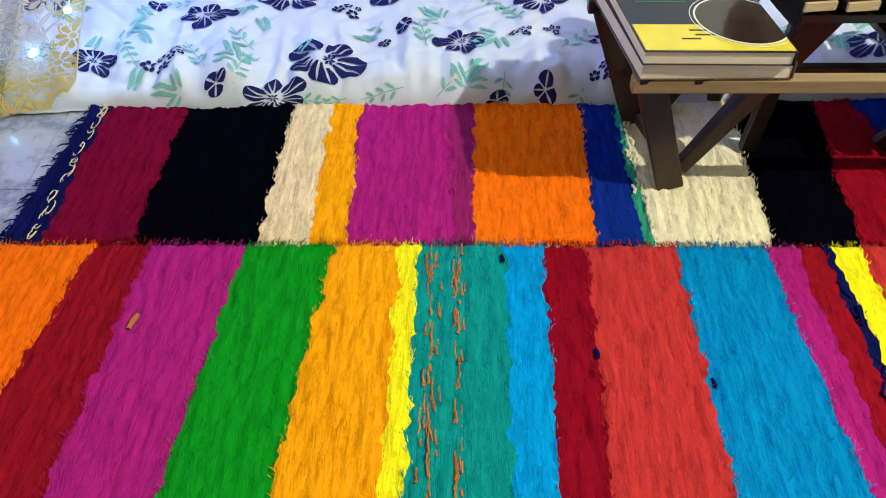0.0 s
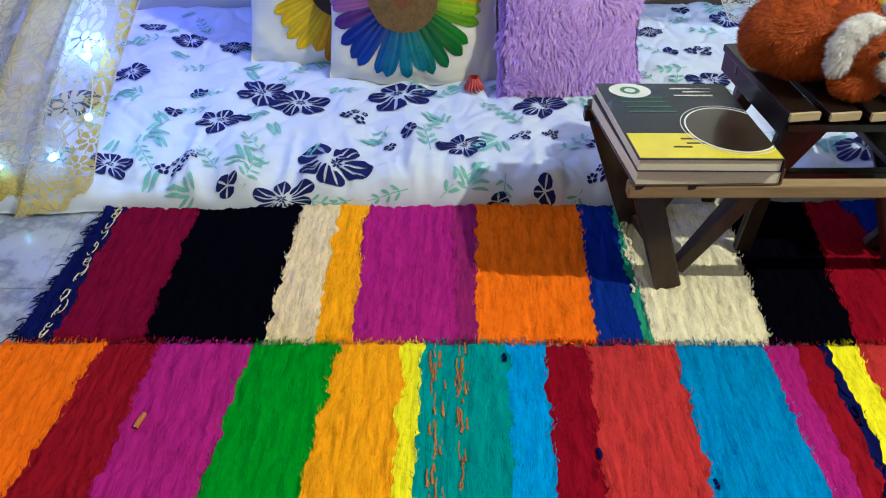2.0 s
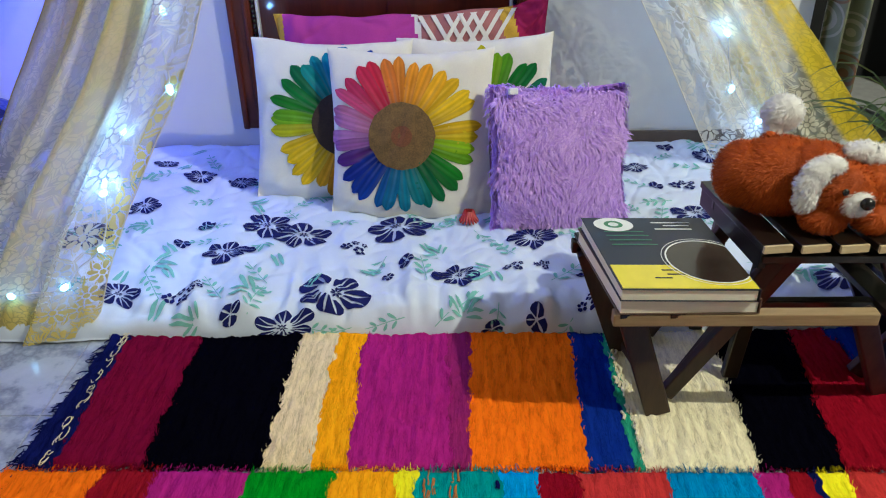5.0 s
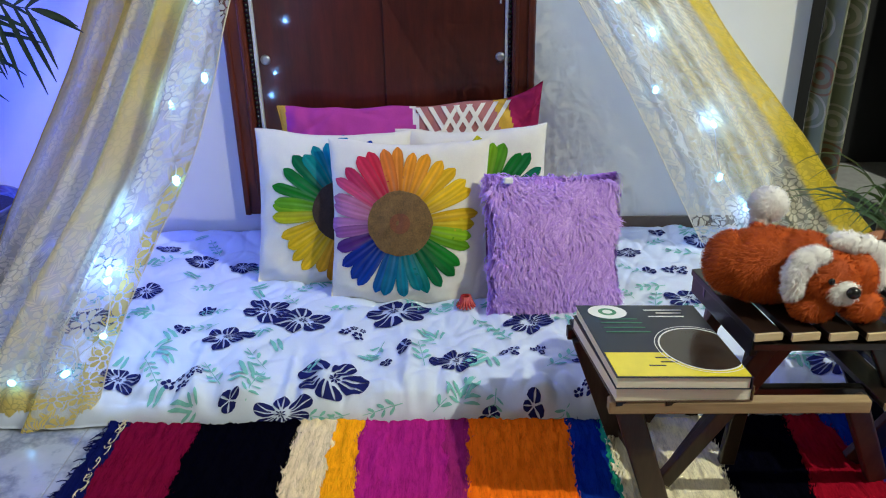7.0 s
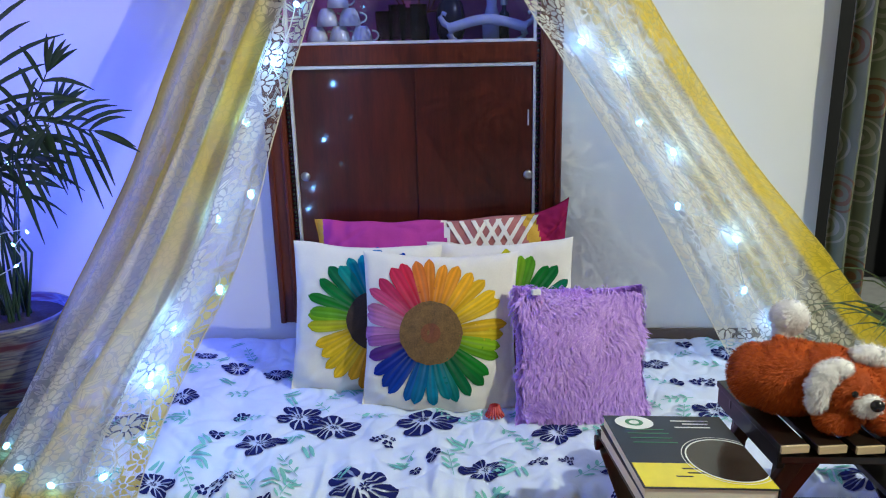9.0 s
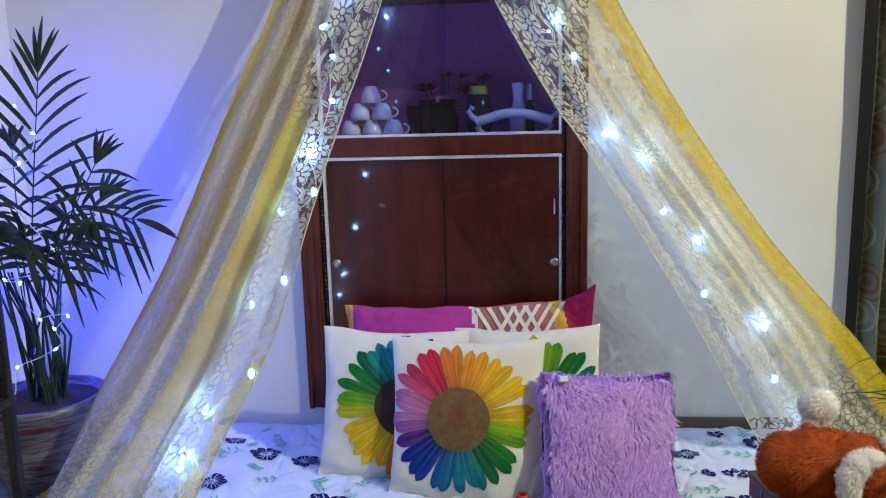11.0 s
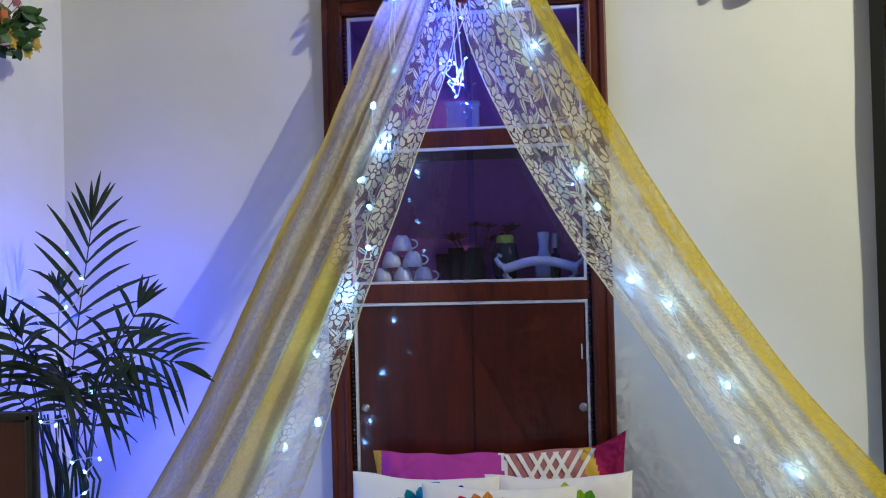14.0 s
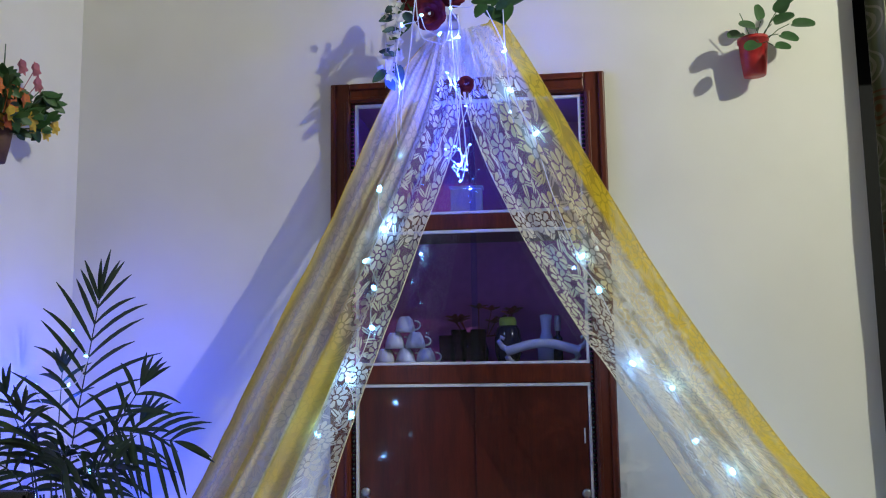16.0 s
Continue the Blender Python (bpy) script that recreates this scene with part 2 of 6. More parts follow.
PURPLE = mat_plain("purple_plush", (0.42, 0.20, 0.70), 0.9, 0.3, 60, bumps=0.6, dist=0.004)
LEAF = mat_plain("leaf_green", (0.035, 0.10, 0.03), 0.45, 0.45, 25, bumps=0.1)
PALM = mat_plain("palm_green", (0.014, 0.038, 0.016), 0.5, 0.4, 25, bumps=0.1)
WIRE = mat_plain("clear_wire", (0.72, 0.74, 0.80), 0.3, 0.1, bumps=0)
BULB = mat_glow("cool_bulb", (0.16, 0.52, 1.0), 14)
BLACK = mat_plain("black_lacquer", (0.012, 0.011, 0.012), 0.25, 0.2, bumps=0)
WHITE_CHINA = mat_plain("white_china", (0.72, 0.72, 0.70), 0.15, 0.05, bumps=0)
RED = mat_plain("red_plastic", (0.42, 0.02, 0.02), 0.35, 0.15, bumps=0)
SOIL = mat_plain("potting_soil", (0.04, 0.026, 0.018), 0.95, 0.4, 60, bumps=0.8, dist=0.005)


# ---- mesh helpers ----
def mesh_ob(name, verts, faces, material, parent=None, label="", smooth=True):
    me = bpy.data.meshes.new(name)
    me.from_pydata([tuple(v) for v in verts], [], faces)
    for mt in (material if isinstance(material, (list, tuple)) else [material]):
        me.materials.append(mt)
    if smooth:
        me.polygons.foreach_set("use_smooth", [True] * len(me.polygons))
    ob = new(name, me)
    ob.parent = parent
    if label:
        ob["label"] = label
    return ob


def part(name, bm, material, parent=None, label="", smooth=False):
    me = bpy.data.meshes.new(name)
    bm.normal_update()
    bm.to_mesh(me)
    bm.free()
    for mt in (material if isinstance(material, (list, tuple)) else [material]):
        me.materials.append(mt)
    if smooth:
        me.polygons.foreach_set("use_smooth", [True] * len(me.polygons))
    ob = new(name, me)
    ob.parent = parent
    if label:
        ob["label"] = label
    return ob


def thing(name, place, label, category, group="", rz=0.0):
    e = new(name)
    e.matrix_basis = pose(*place, 0, 0, rz)
    return tagged(e, label, category, group)


def add_box(bm, x0, x1, y0, y1, z0, z1, bevel=0.0, m=None):
    made = bmesh.ops.create_cube(bm, size=1.0)["verts"]
    for v in made:
        v.co = Vector(((x0 + x1) / 2 + v.co.x * (x1 - x0), (y0 + y1) / 2 + v.co.y * (y1 - y0), (z0 + z1) / 2 + v.co.z * (z1 - z0)))
    if bevel:
        edges = list({e for v in made for e in v.link_edges})
        made = list({v for f in bmesh.ops.bevel(bm, geom=edges, offset=bevel, segments=2, affect="EDGES", profile=0.5)["faces"] for v in f.verts} | {v for v in made if v.is_valid})
    if m is not None:
        for v in made:
            v.co = m @ v.co
    return made


def box(name, ext, material, parent=None, bevel=0.0, label="", m=None):
    bm = bmesh.new()
    add_box(bm, *ext, bevel=bevel, m=m)
    return part(name, bm, material, parent, label)


def beam(name, a, b, w, h, material, parent=None, bevel=0.003, side=(0, 1, 0), label=""):
    """A plank from a to b, w wide along side and h thick across it."""
    a, b = Vector(a), Vector(b)
    z = (b - a).normalized()
    y = Vector(side) - Vector(side).dot(z) * z
    y.normalize()
    x = y.cross(z)
    m = Matrix((x, y, z)).transposed().to_4x4()
    m.translation = (a + b) / 2
    d = (b - a).length / 2
    return box(name, (-h / 2, h / 2, -w / 2, w / 2, -d, d), material, parent, bevel, label, m)


def lathe_data(profile, n=24, c=(0, 0, 0)):
    verts, faces = [], []
    for r, z in profile:
        verts += [(c[0] + r * math.cos(2 * math.pi * i / n), c[1] + r * math.sin(2 * math.pi * i / n), c[2] + z) for i in range(n)]
    for k in range(len(profile) - 1):
        faces += [(k * n + i, k * n + (i + 1) % n, (k + 1) * n + (i + 1) % n, (k + 1) * n + i) for i in range(n)]
    return verts, faces


def lathe(name, profile, material, parent=None, n=24, c=(0, 0, 0), label=""):
    return mesh_ob(name, *lathe_data(profile, n, c), material, parent, label)


def tube_data(points, radius, n=6, taper=1.0):
    pts = [Vector(p) for p in points]
    verts, faces = [], []
    for k, p in enumerate(pts):
        d = (pts[min(k + 1, len(pts) - 1)] - pts[max(k - 1, 0)]).normalized()
        a = d.orthogonal().normalized() if abs(d.z) > 0.95 else d.cross(Vector((0, 0, 1))).normalized()
        b = d.cross(a)
        r = radius * (1 + (taper - 1) * k / (len(pts) - 1))
        verts += [p + r * (math.cos(2 * math.pi * i / n) * a + math.sin(2 * math.pi * i / n) * b) for i in range(n)]
    for k in range(len(pts) - 1):
        faces += [(k * n + i, k * n + (i + 1) % n, (k + 1) * n + (i + 1) % n, (k + 1) * n + i) for i in range(n)]
    return verts, faces


def tube(name, points, radius, material, parent=None, n=6, taper=1.0, label=""):
    return mesh_ob(name, *tube_data(points, radius, n, taper), material, parent, label)


def merged(chunks):
    verts, faces = [], []
    for v, f in chunks:
        k = len(verts)
        verts += list(v)
        faces += [tuple(i + k for i in q) for q in f]
    return verts, faces


def smooth_line(points, per=6):
    """A Catmull-Rom line through the points."""
    p = [Vector(q) for q in points]
    p = [2 * p[0] - p[1]] + p + [2 * p[-1] - p[-2]]
    line = []
    for i in range(1, len(p) - 2):
        for k in range(per):
            t = k / per
            a, b, c, d = p[i - 1], p[i], p[i + 1], p[i + 2]
            line.append(0.5 * ((2 * b) + (c - a) * t + (2 * a - 5 * b + 4 * c - d) * t * t + (3 * b - a - 3 * c + d) * t ** 3))
    return line + [p[-2]]


def on_line(line, v):
    k = min(max(v, 0), 1) * (len(line) - 1)
    i = min(int(k), len(line) - 2)
    return line[i].lerp(line[i + 1], k - i)


def nz(x, y, z=0.0):
    return noise.noise(Vector((x, y, z)))


def fur_data(spots, length, width, comb, rnd, curl=0.3, wild=0.42):
    """Blades from (place, normal) spots, combed one way; two triangles each."""
    verts, faces = [], []
    comb = Vector(comb)
    for p, nrm in spots:
        way = (nrm * 0.55 + comb * 0.8 + Vector((rnd.uniform(-1, 1), rnd.uniform(-1, 1), rnd.uniform(-1, 1))) * wild).normalized()
        side = way.cross(nrm)
        side = (side if side.length > 0.05 else Vector((1, 0, 0))).normalized() * width * rnd.uniform(0.6, 1.3)
        ln = length * rnd.uniform(0.55, 1.2)
        bend = (comb - nrm * 0.6) * curl * ln
        k = len(verts)
        verts += [p - side - nrm * 0.002, p + side - nrm * 0.002, p + way * ln * 0.6 - side * 0.7, p + way * ln * 0.6 + side * 0.7, p + way * ln + bend]
        faces += [(k, k + 1, k + 3, k + 2), (k + 2, k + 3, k + 4)]
    return verts, faces

# ---- the room ----
WY = 2.45
LX, RX, BY, TOP = -1.62, 3.15, -1.7, 3.75


def room():
    fl = tagged(new("floor"), "pale marble tile floor with grey veins", "floor", kind="structure")
    grout = mat_plain("grout", (0.35, 0.35, 0.36), 0.9, 0.15)
    box("bed", (LX - 0.1, RX + 0.1, BY - 0.1, WY + 0.9, -0.08, -0.0035), grout, fl)
    s = 0.6
    for i in range(9):
        for j in range(7):
            x0, y0 = LX + 0.02 + i * s - 0.4, 1.186 - 0.6 * 5 + j * s
            x1, y1 = min(x0 + s - 0.003, RX), min(y0 + s - 0.003, WY)
            x0 = max(x0, LX)
            if x1 - x0 > 0.02 and y1 - y0 > 0.02:
                box("tile", (x0, x1, y0, y1, -0.02, -0.001), FLOOR, fl, 0.0012)
    bm = bmesh.new()
    t = 0.14
    for ext in ((LX - t, -0.605, 0, TOP), (-0.605, 0.237, 1.995, TOP), (-0.605, 0.237, 0, 0.13), (0.237, 1.125, 0, TOP), (1.125, 2.05, 2.55, TOP), (2.05, RX + t, 0, TOP)):
        add_box(bm, ext[0], ext[1], WY, WY + t, ext[2], ext[3])
    tagged(part("wall_north", bm, WALL), "cream painted plaster wall with faint stains", "wall", kind="structure")
    # East and south walls stay out of view; their dark paint limits fill.
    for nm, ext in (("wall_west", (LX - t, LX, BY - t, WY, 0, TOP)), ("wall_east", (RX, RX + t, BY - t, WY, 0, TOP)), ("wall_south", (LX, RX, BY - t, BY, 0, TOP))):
        tagged(box(nm, ext, WALL if nm == "wall_west" else LOW_BOUNCE), "painted plaster wall", "wall", kind="structure")
    tagged(box("ceiling", (LX - t, RX + t, BY - t, WY + t, TOP, TOP + 0.1), LOW_BOUNCE), "plain unseen ceiling, painted dark to cut bounced light", "ceiling", kind="structure")
    skirt = mat_plain("skirting_brown", (0.12, 0.085, 0.06), 0.5, 0.2)
    for ext in ((0.305, 1.12, WY - 0.012, WY - 0.002, 0, 0.105), (LX + 0.002, -0.67, WY - 0.012, WY - 0.002, 0, 0.06)):
        tagged(box("baseboard", ext, skirt, bevel=0.003), "thin brown skirting along the wall", "baseboard", kind="structure")
    # The gap's darkness is painted: near-black walls stand in for the unlit passage.
    gap_black = mat_plain("painted_gap_dark", (0.012, 0.012, 0.014), 0.9, 0.1, bumps=0)
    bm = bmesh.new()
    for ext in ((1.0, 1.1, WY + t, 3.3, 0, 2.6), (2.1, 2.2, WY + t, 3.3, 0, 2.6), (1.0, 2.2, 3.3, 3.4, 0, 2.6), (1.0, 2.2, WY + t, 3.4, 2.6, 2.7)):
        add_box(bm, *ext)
    tagged(part("dark_passage", bm, gap_black), "passage behind the curtained doorway, its darkness painted near black", "passage", kind="structure")


room()

# ---- the cabinet in the wall ----
def cup_at(x, y, z, turn):
    c = thing("cup", (x, y, z), "white china teacup stacked upside down in a pyramid", "cup", "stacked cups", turn)
    c.scale = (1.12, 1.12, 1.12)
    lathe("bowl", [(0.0, 0.050), (0.016, 0.050), (0.018, 0.046), (0.024, 0.038), (0.030, 0.018), (0.032, 0.0), (0.029, 0.0), (0.027, 0.018), (0.02, 0.034), (0.0, 0.04)], WHITE_CHINA, c, 20)
    tube("handle", [(0.030 + 0.018 * math.sin(a), 0, 0.022 + 0.014 * math.cos(a)) for a in np.linspace(0, math.pi, 9)], 0.0032, WHITE_CHINA, c)
    return c


def cabinet():
    cab = thing("wall_cabinet", (0, WY, 0), "built-in red-brown wooden cabinet with sliding doors and glass", "cabinet")
    # moulded frame
    x0, x1, z0, z1, w = -0.662, 0.296, 0.13, 2.052, 0.07
    for nm, ext in (("left_post", (x0, x0 + w, z0, z1)), ("right_post", (x1 - w, x1, z0, z1)), ("head", (x0 + w, x1 - w, z1 - w, z1))):
        bm = bmesh.new()
        add_box(bm, ext[0], ext[1], -0.022, 0.012, ext[2], ext[3], 0.006)
        if nm == "head":
            box("outer_moulding", (ext[0], ext[1], -0.032, -0.020, ext[3] - 0.026, ext[3] - 0.004), WOOD_RED, cab, 0.005)
            box("inner_moulding", (ext[0], ext[1], -0.028, -0.020, ext[2] + 0.006, ext[2] + 0.018), WOOD_RED, cab, 0.003)
        else:
            o = ext[0] if nm == "left_post" else ext[1] - 0.026
            i = ext[1] - 0.018 if nm == "left_post" else ext[0] + 0.006
            box("outer_moulding", (o + 0.003, o + 0.023, -0.032, -0.020, ext[2], ext[3] - 0.004), WOOD_RED, cab, 0.005)
            box("inner_moulding", (i, i + 0.012, -0.028, -0.020, ext[2], ext[3] - w), WOOD_RED, cab, 0.003)
        part(nm, bm, WOOD_RED, cab)
    # rope beading inside the posts
    for xb in (-0.585, 0.219):
        chunks = []
        for k in range(118):
            z = 0.2 + k * 0.015
            chunks.append(lathe_data([(0.0005, 0.0), (0.005, 0.002), (0.006, 0.006), (0.005, 0.011), (0.0005, 0.0125)], 6, (xb, -0.004, z)))
        tagged(mesh_ob("rope_beading", *merged(chunks), BLACK, cab, "dark carved rope beading"), kind="stuff")
    # recess
    bm = bmesh.new()
    for ext in ((-0.605, -0.592, 0.0145, 0.34, 0.13, 1.99), (0.225, 0.237, 0.0145, 0.34, 0.13, 1.99), (-0.605, 0.237, 0.34, 0.355, 0.13, 1.99), (-0.592, 0.225, 0.0145, 0.34, 1.975, 1.99), (-0.592, 0.225, 0.0145, 0.34, 0.13, 0.15)):
        add_box(bm, *ext)
    part("lining", bm, NICHE, cab, "red lining with the purple cast of blue lights in its colour")
    for z in (1.03, 1.545):
        box("shelf", (-0.592, 0.225, 0.0145, 0.34, z - 0.03, z + 0.03), WOOD_RED, cab, 0.002)
    for nm, za, zb in (("lower_rail", 0.998, 1.060), ("upper_rail", 1.520, 1.574)):
        box(nm, (-0.592, 0.225, -0.008, 0.0142, za, zb), WOOD_RED, cab, 0.004)
    # pale channels round the three bays
    for za, zb in ((0.20, 0.998), (1.060, 1.520), (1.574, 1.978)):
        for ext in ((-0.576, -0.567, za, zb), (0.204, 0.213, za, zb), (-0.567, 0.204, zb - 0.011, zb - 0.001), (-0.567, 0.204, za + 0.001, za + 0.010)):
            box("channel", (ext[0], ext[1], -0.006, 0.012, ext[2], ext[3]), STRIP, cab, 0.001, "pale plastic sliding channel")
    # sliding wooden doors
    for xa, xb, y, kx in ((-0.565, -0.150, 0.006, -0.544), (-0.170, 0.202, 0.0005, 0.190)):
        door = box("door", (xa, xb, y, y + 0.005, 0.212, 0.986), WOOD_DOOR, cab, 0.001)
        lathe("knob", [(0.0, 0.0), (0.014, 0.0), (0.016, 0.003), (0.013, 0.007), (0.008, 0.009), (0.0, 0.0095)], STEEL, door, 18, label="round steel finger knob").matrix_basis = pose(kx, y - 0.0005, 0.64, 90, 0, 0)
    box("finger_slot", (0.187, 0.192, -0.0025, 0.0003, 0.80, 0.85), STRIP, cab, 0.001)
    # sliding glass
    for za, zb in ((1.071, 1.508), (1.585, 1.966)):
        for xa, xb, y in ((-0.566, -0.155, 0.008), (-0.175, 0.203, 0.002)):
            g = box("glass_pane", (xa, xb, y, y + 0.004, za, zb), GLASS, cab, label="dark reflecting glass pane")
            g.visible_shadow = False


cabinet()
for x, z in ((-0.494, 1.0605), (-0.421, 1.0605), (-0.348, 1.0605), (-0.459, 1.1168), (-0.385, 1.1168), (-0.421, 1.1731)):
    cup_at(x, WY + 0.10, z, 10)


def china_boat():
    b = thing("ceramic_stand", (0.06, WY + 0.07, 1.0605), "white glazed ceramic stand with curled ends", "ornament")
    arch = [(x, 0, 0.050 + 0.018 * math.cos(x * 17)) for x in np.linspace(-0.125, 0.125, 15)]
    v, f = tube_data(arch, 0.017, 10)
    mesh_ob("arched_body", [(p[0], p[1] * 1.5, p[2]) for p in v], f, WHITE_CHINA, b)
    for s in (-1, 1):
        tube("curled_end", [(s * 0.118, 0, 0.046), (s * 0.138, 0, 0.058), (s * 0.150, 0, 0.078), (s * 0.142, 0, 0.090), (s * 0.130, 0, 0.084)], 0.011, WHITE_CHINA, b, 8, 0.6)
        tube("foot", [(s * 0.112, 0, 0.044), (s * 0.120, 0, 0.022), (s * 0.110, 0, 0.006), (s * 0.098, 0, 0.004)], 0.013, WHITE_CHINA, b, 8, 0.7)


def cabinet_small():
    china_boat()
    dark = mat_plain("dark_glass_jar", (0.02, 0.02, 0.035), 0.15, 0.2, bumps=0)
    green = mat_plain("lime_lid", (0.45, 0.55, 0.06), 0.4, 0.1, bumps=0)
    j = thing("jar", (-0.06, WY + 0.16, 1.0605), "dark round jar with a lime green lid", "jar")
    lathe("body", [(0.0, 0.0), (0.035, 0.0), (0.046, 0.03), (0.048, 0.08), (0.04, 0.12), (0.028, 0.135), (0.0, 0.135)], dark, j)
    lathe("lid", [(0.030, 0.132), (0.031, 0.150), (0.026, 0.160), (0.0, 0.163)], green, j)
    for x, h in ((-0.20, 0.11), (-0.235, 0.12), (-0.165, 0.12), (-0.28, 0.10)):
        g = thing("tumbler", (x, WY + 0.15, 1.0605), "clear glass tumbler on the cabinet shelf", "glass", "shelf tumblers")
        ob = lathe("wall", [(0.0, 0.002), (0.022, 0.002), (0.024, 0.01), (0.029, h), (0.0275, h), (0.0225, 0.012), (0.0, 0.010)], mat_glass_cup, g)
        ob.visible_shadow = False
    b = thing("figurine", (0.075, WY + 0.15, 1.0605), "small white bottle-shaped ornament", "ornament")
    lathe("body", [(0.0, 0.0), (0.03, 0.0), (0.032, 0.05), (0.022, 0.09), (0.016, 0.11), (0.02, 0.15), (0.022, 0.165), (0.0, 0.17)], WHITE_CHINA, b)
    b = thing("perfume_bottle", (0.115, WY + 0.13, 1.0605), "slim steel-capped bottle on the shelf", "bottle")
    lathe("body", [(0.0, 0.0), (0.016, 0.0), (0.016, 0.085), (0.007, 0.095), (0.007, 0.11)], dark, b)
    lathe("cap", [(0.011, 0.11), (0.011, 0.158), (0.008, 0.163), (0.0, 0.163)], STEEL, b)
    # faded red flowers behind
    rnd = random.Random(4)
    red = mat_plain("dusty_red_petals", (0.22, 0.015, 0.02), 0.8, 0.3)
    fl = thing("flower_bunch", (-0.17, WY + 0.26, 1.0605), "dusty red artificial flowers in a dark vase", "flowers")
    lathe("vase", [(0.0, 0.0), (0.03, 0.0), (0.035, 0.04), (0.022, 0.09), (0.028, 0.11)], dark, fl)
    for k in range(11):
        c = Vector((rnd.uniform(-0.13, 0.15), rnd.uniform(-0.04, 0.04), rnd.uniform(0.13, 0.20)))
        chunks = [petal_data(c, Vector((math.cos(a), math.sin(a) * 0.6, 0.35)).normalized(), Vector((0, -0.3, 1)), 0.04, 0.02) for a in np.arange(0, 6.28, 0.8)]
        mesh_ob("flower", *merged(chunks + [tube_data([(0, 0, 0.09), (c.x * 0.6, c.y, 0.1), tuple(c)], 0.002, 5)]), red, fl)
    # clear box in the upper bay
    bx = thing("clear_box", (-0.19, WY + 0.06, 1.5755), "clear plastic box with a pale lid lit by the lights", "box")
    frost, nt, b = mat_new("frosted_plastic")
    tr, df, mx = (nt.nodes.new("ShaderNode" + k) for k in ("BsdfTransparent", "BsdfTranslucent", "MixShader"))
    df.inputs[0].default_value = (0.75, 0.82, 0.92, 1)
    mx.inputs[0].default_value = 0.5
    b.inputs["Base Color"].default_value = (0.75, 0.82, 0.92, 1)
    half = nt.nodes.new("ShaderNodeMixShader")
    half.inputs[0].default_value = 0.5
    link(nt, b.outputs[0], half.inputs[1])
    link(nt, df.outputs[0], half.inputs[2])
    link(nt, tr.outputs[0], mx.inputs[1])
    link(nt, half.outputs[0], mx.inputs[2])
    link(nt, mx.outputs[0], nt.nodes["Material Output"].inputs[0])
    box("tub", (-0.055, 0.055, -0.03, 0.03, 0.0, 0.095), frost, bx, 0.006).visible_shadow = False
    box("lid", (-0.06, 0.06, -0.034, 0.034, 0.0955, 0.104), frost, bx, 0.004)


def petal_data(c, way, up, length, width, droop=0.0, n=4):
    """A pointed leaf or petal: a strip of n steps from c along way, folded on its midrib."""
    way, up = Vector(way).normalized(), Vector(up).normalized()
    side = way.cross(up)
    side = side.normalized() if side.length > 1e-4 else way.orthogonal().normalized()
    nrm = side.cross(way).normalized()
    verts, faces = [], []
    for k in range(n + 1):
        t = k / n
        w = width * math.sin(math.pi * min(0.97, 0.10 + 0.88 * t)) ** 0.8 * 0.5
        p = Vector(c) + way * length * t - Vector((0, 0, 1)) * droop * length * t * t
        verts += [p - side * w + nrm * w * 0.25, p, p + side * w + nrm * w * 0.25]
    for k in range(n):
        a = 3 * k
        faces += [(a, a + 1, a + 4, a + 3), (a + 1, a + 2, a + 5, a + 4)]
    return verts, faces


mat_glass_cup = mat_glass("tumbler_glass", (0.9, 0.92, 0.95), 0.08)
cabinet_small()

# ---- mattress with its printed sheet ----
MH = 0.070


def sheet_front(x):
    return 1.447 + 0.014 * x + 0.012 * nz(x * 5, 3.1) + 0.006 * nz(x * 21, 8.1)


def mat_top(x, y):
    """Height of the sheet over the floor."""
    d = y - sheet_front(x)
    if d <= 0:
        return 0.004
    r = 0.085
    k = math.sqrt(max(0.0, 1 - (1 - d / r) ** 2)) if d < r else 1.0
    crease = 0.038 * nz(x * 13 + 1.5 * y, y * 2.2, 1.0) * math.exp(-max(0, d - 0.02) * 3.6) + 0.014 * nz(x * 34, y * 3, 2.0) * math.exp(-max(0, d - 0.03) * 14) + 0.016 * max(0.0, 0.22 - abs(nz(x * 8.5 + 1.2 * y + 5, y * 1.6 - x, 21.0))) / 0.22 * math.exp(-max(0, d - 0.03) * 5) + 0.006 * nz(x * 4, y * 6, 4.0) + 0.010 * abs(nz(x * 8 + y * 6, y * 5 - x * 2, 8.0)) + 0.0022 * nz(x * 22 + y * 9, y * 15, 6.0) - 0.0060 * max(0.0, 0.14 - abs(nz(x * 7.5 + y * 4 + 2, y * 5 - x * 2.5, 12.0))) / 0.14 - 0.0045 * max(0.0, 0.16 - abs(nz(x * 15 - y * 6, y * 8 + x * 3, 15.0))) / 0.16
    return MH * k + crease * min(1, d / 0.03)


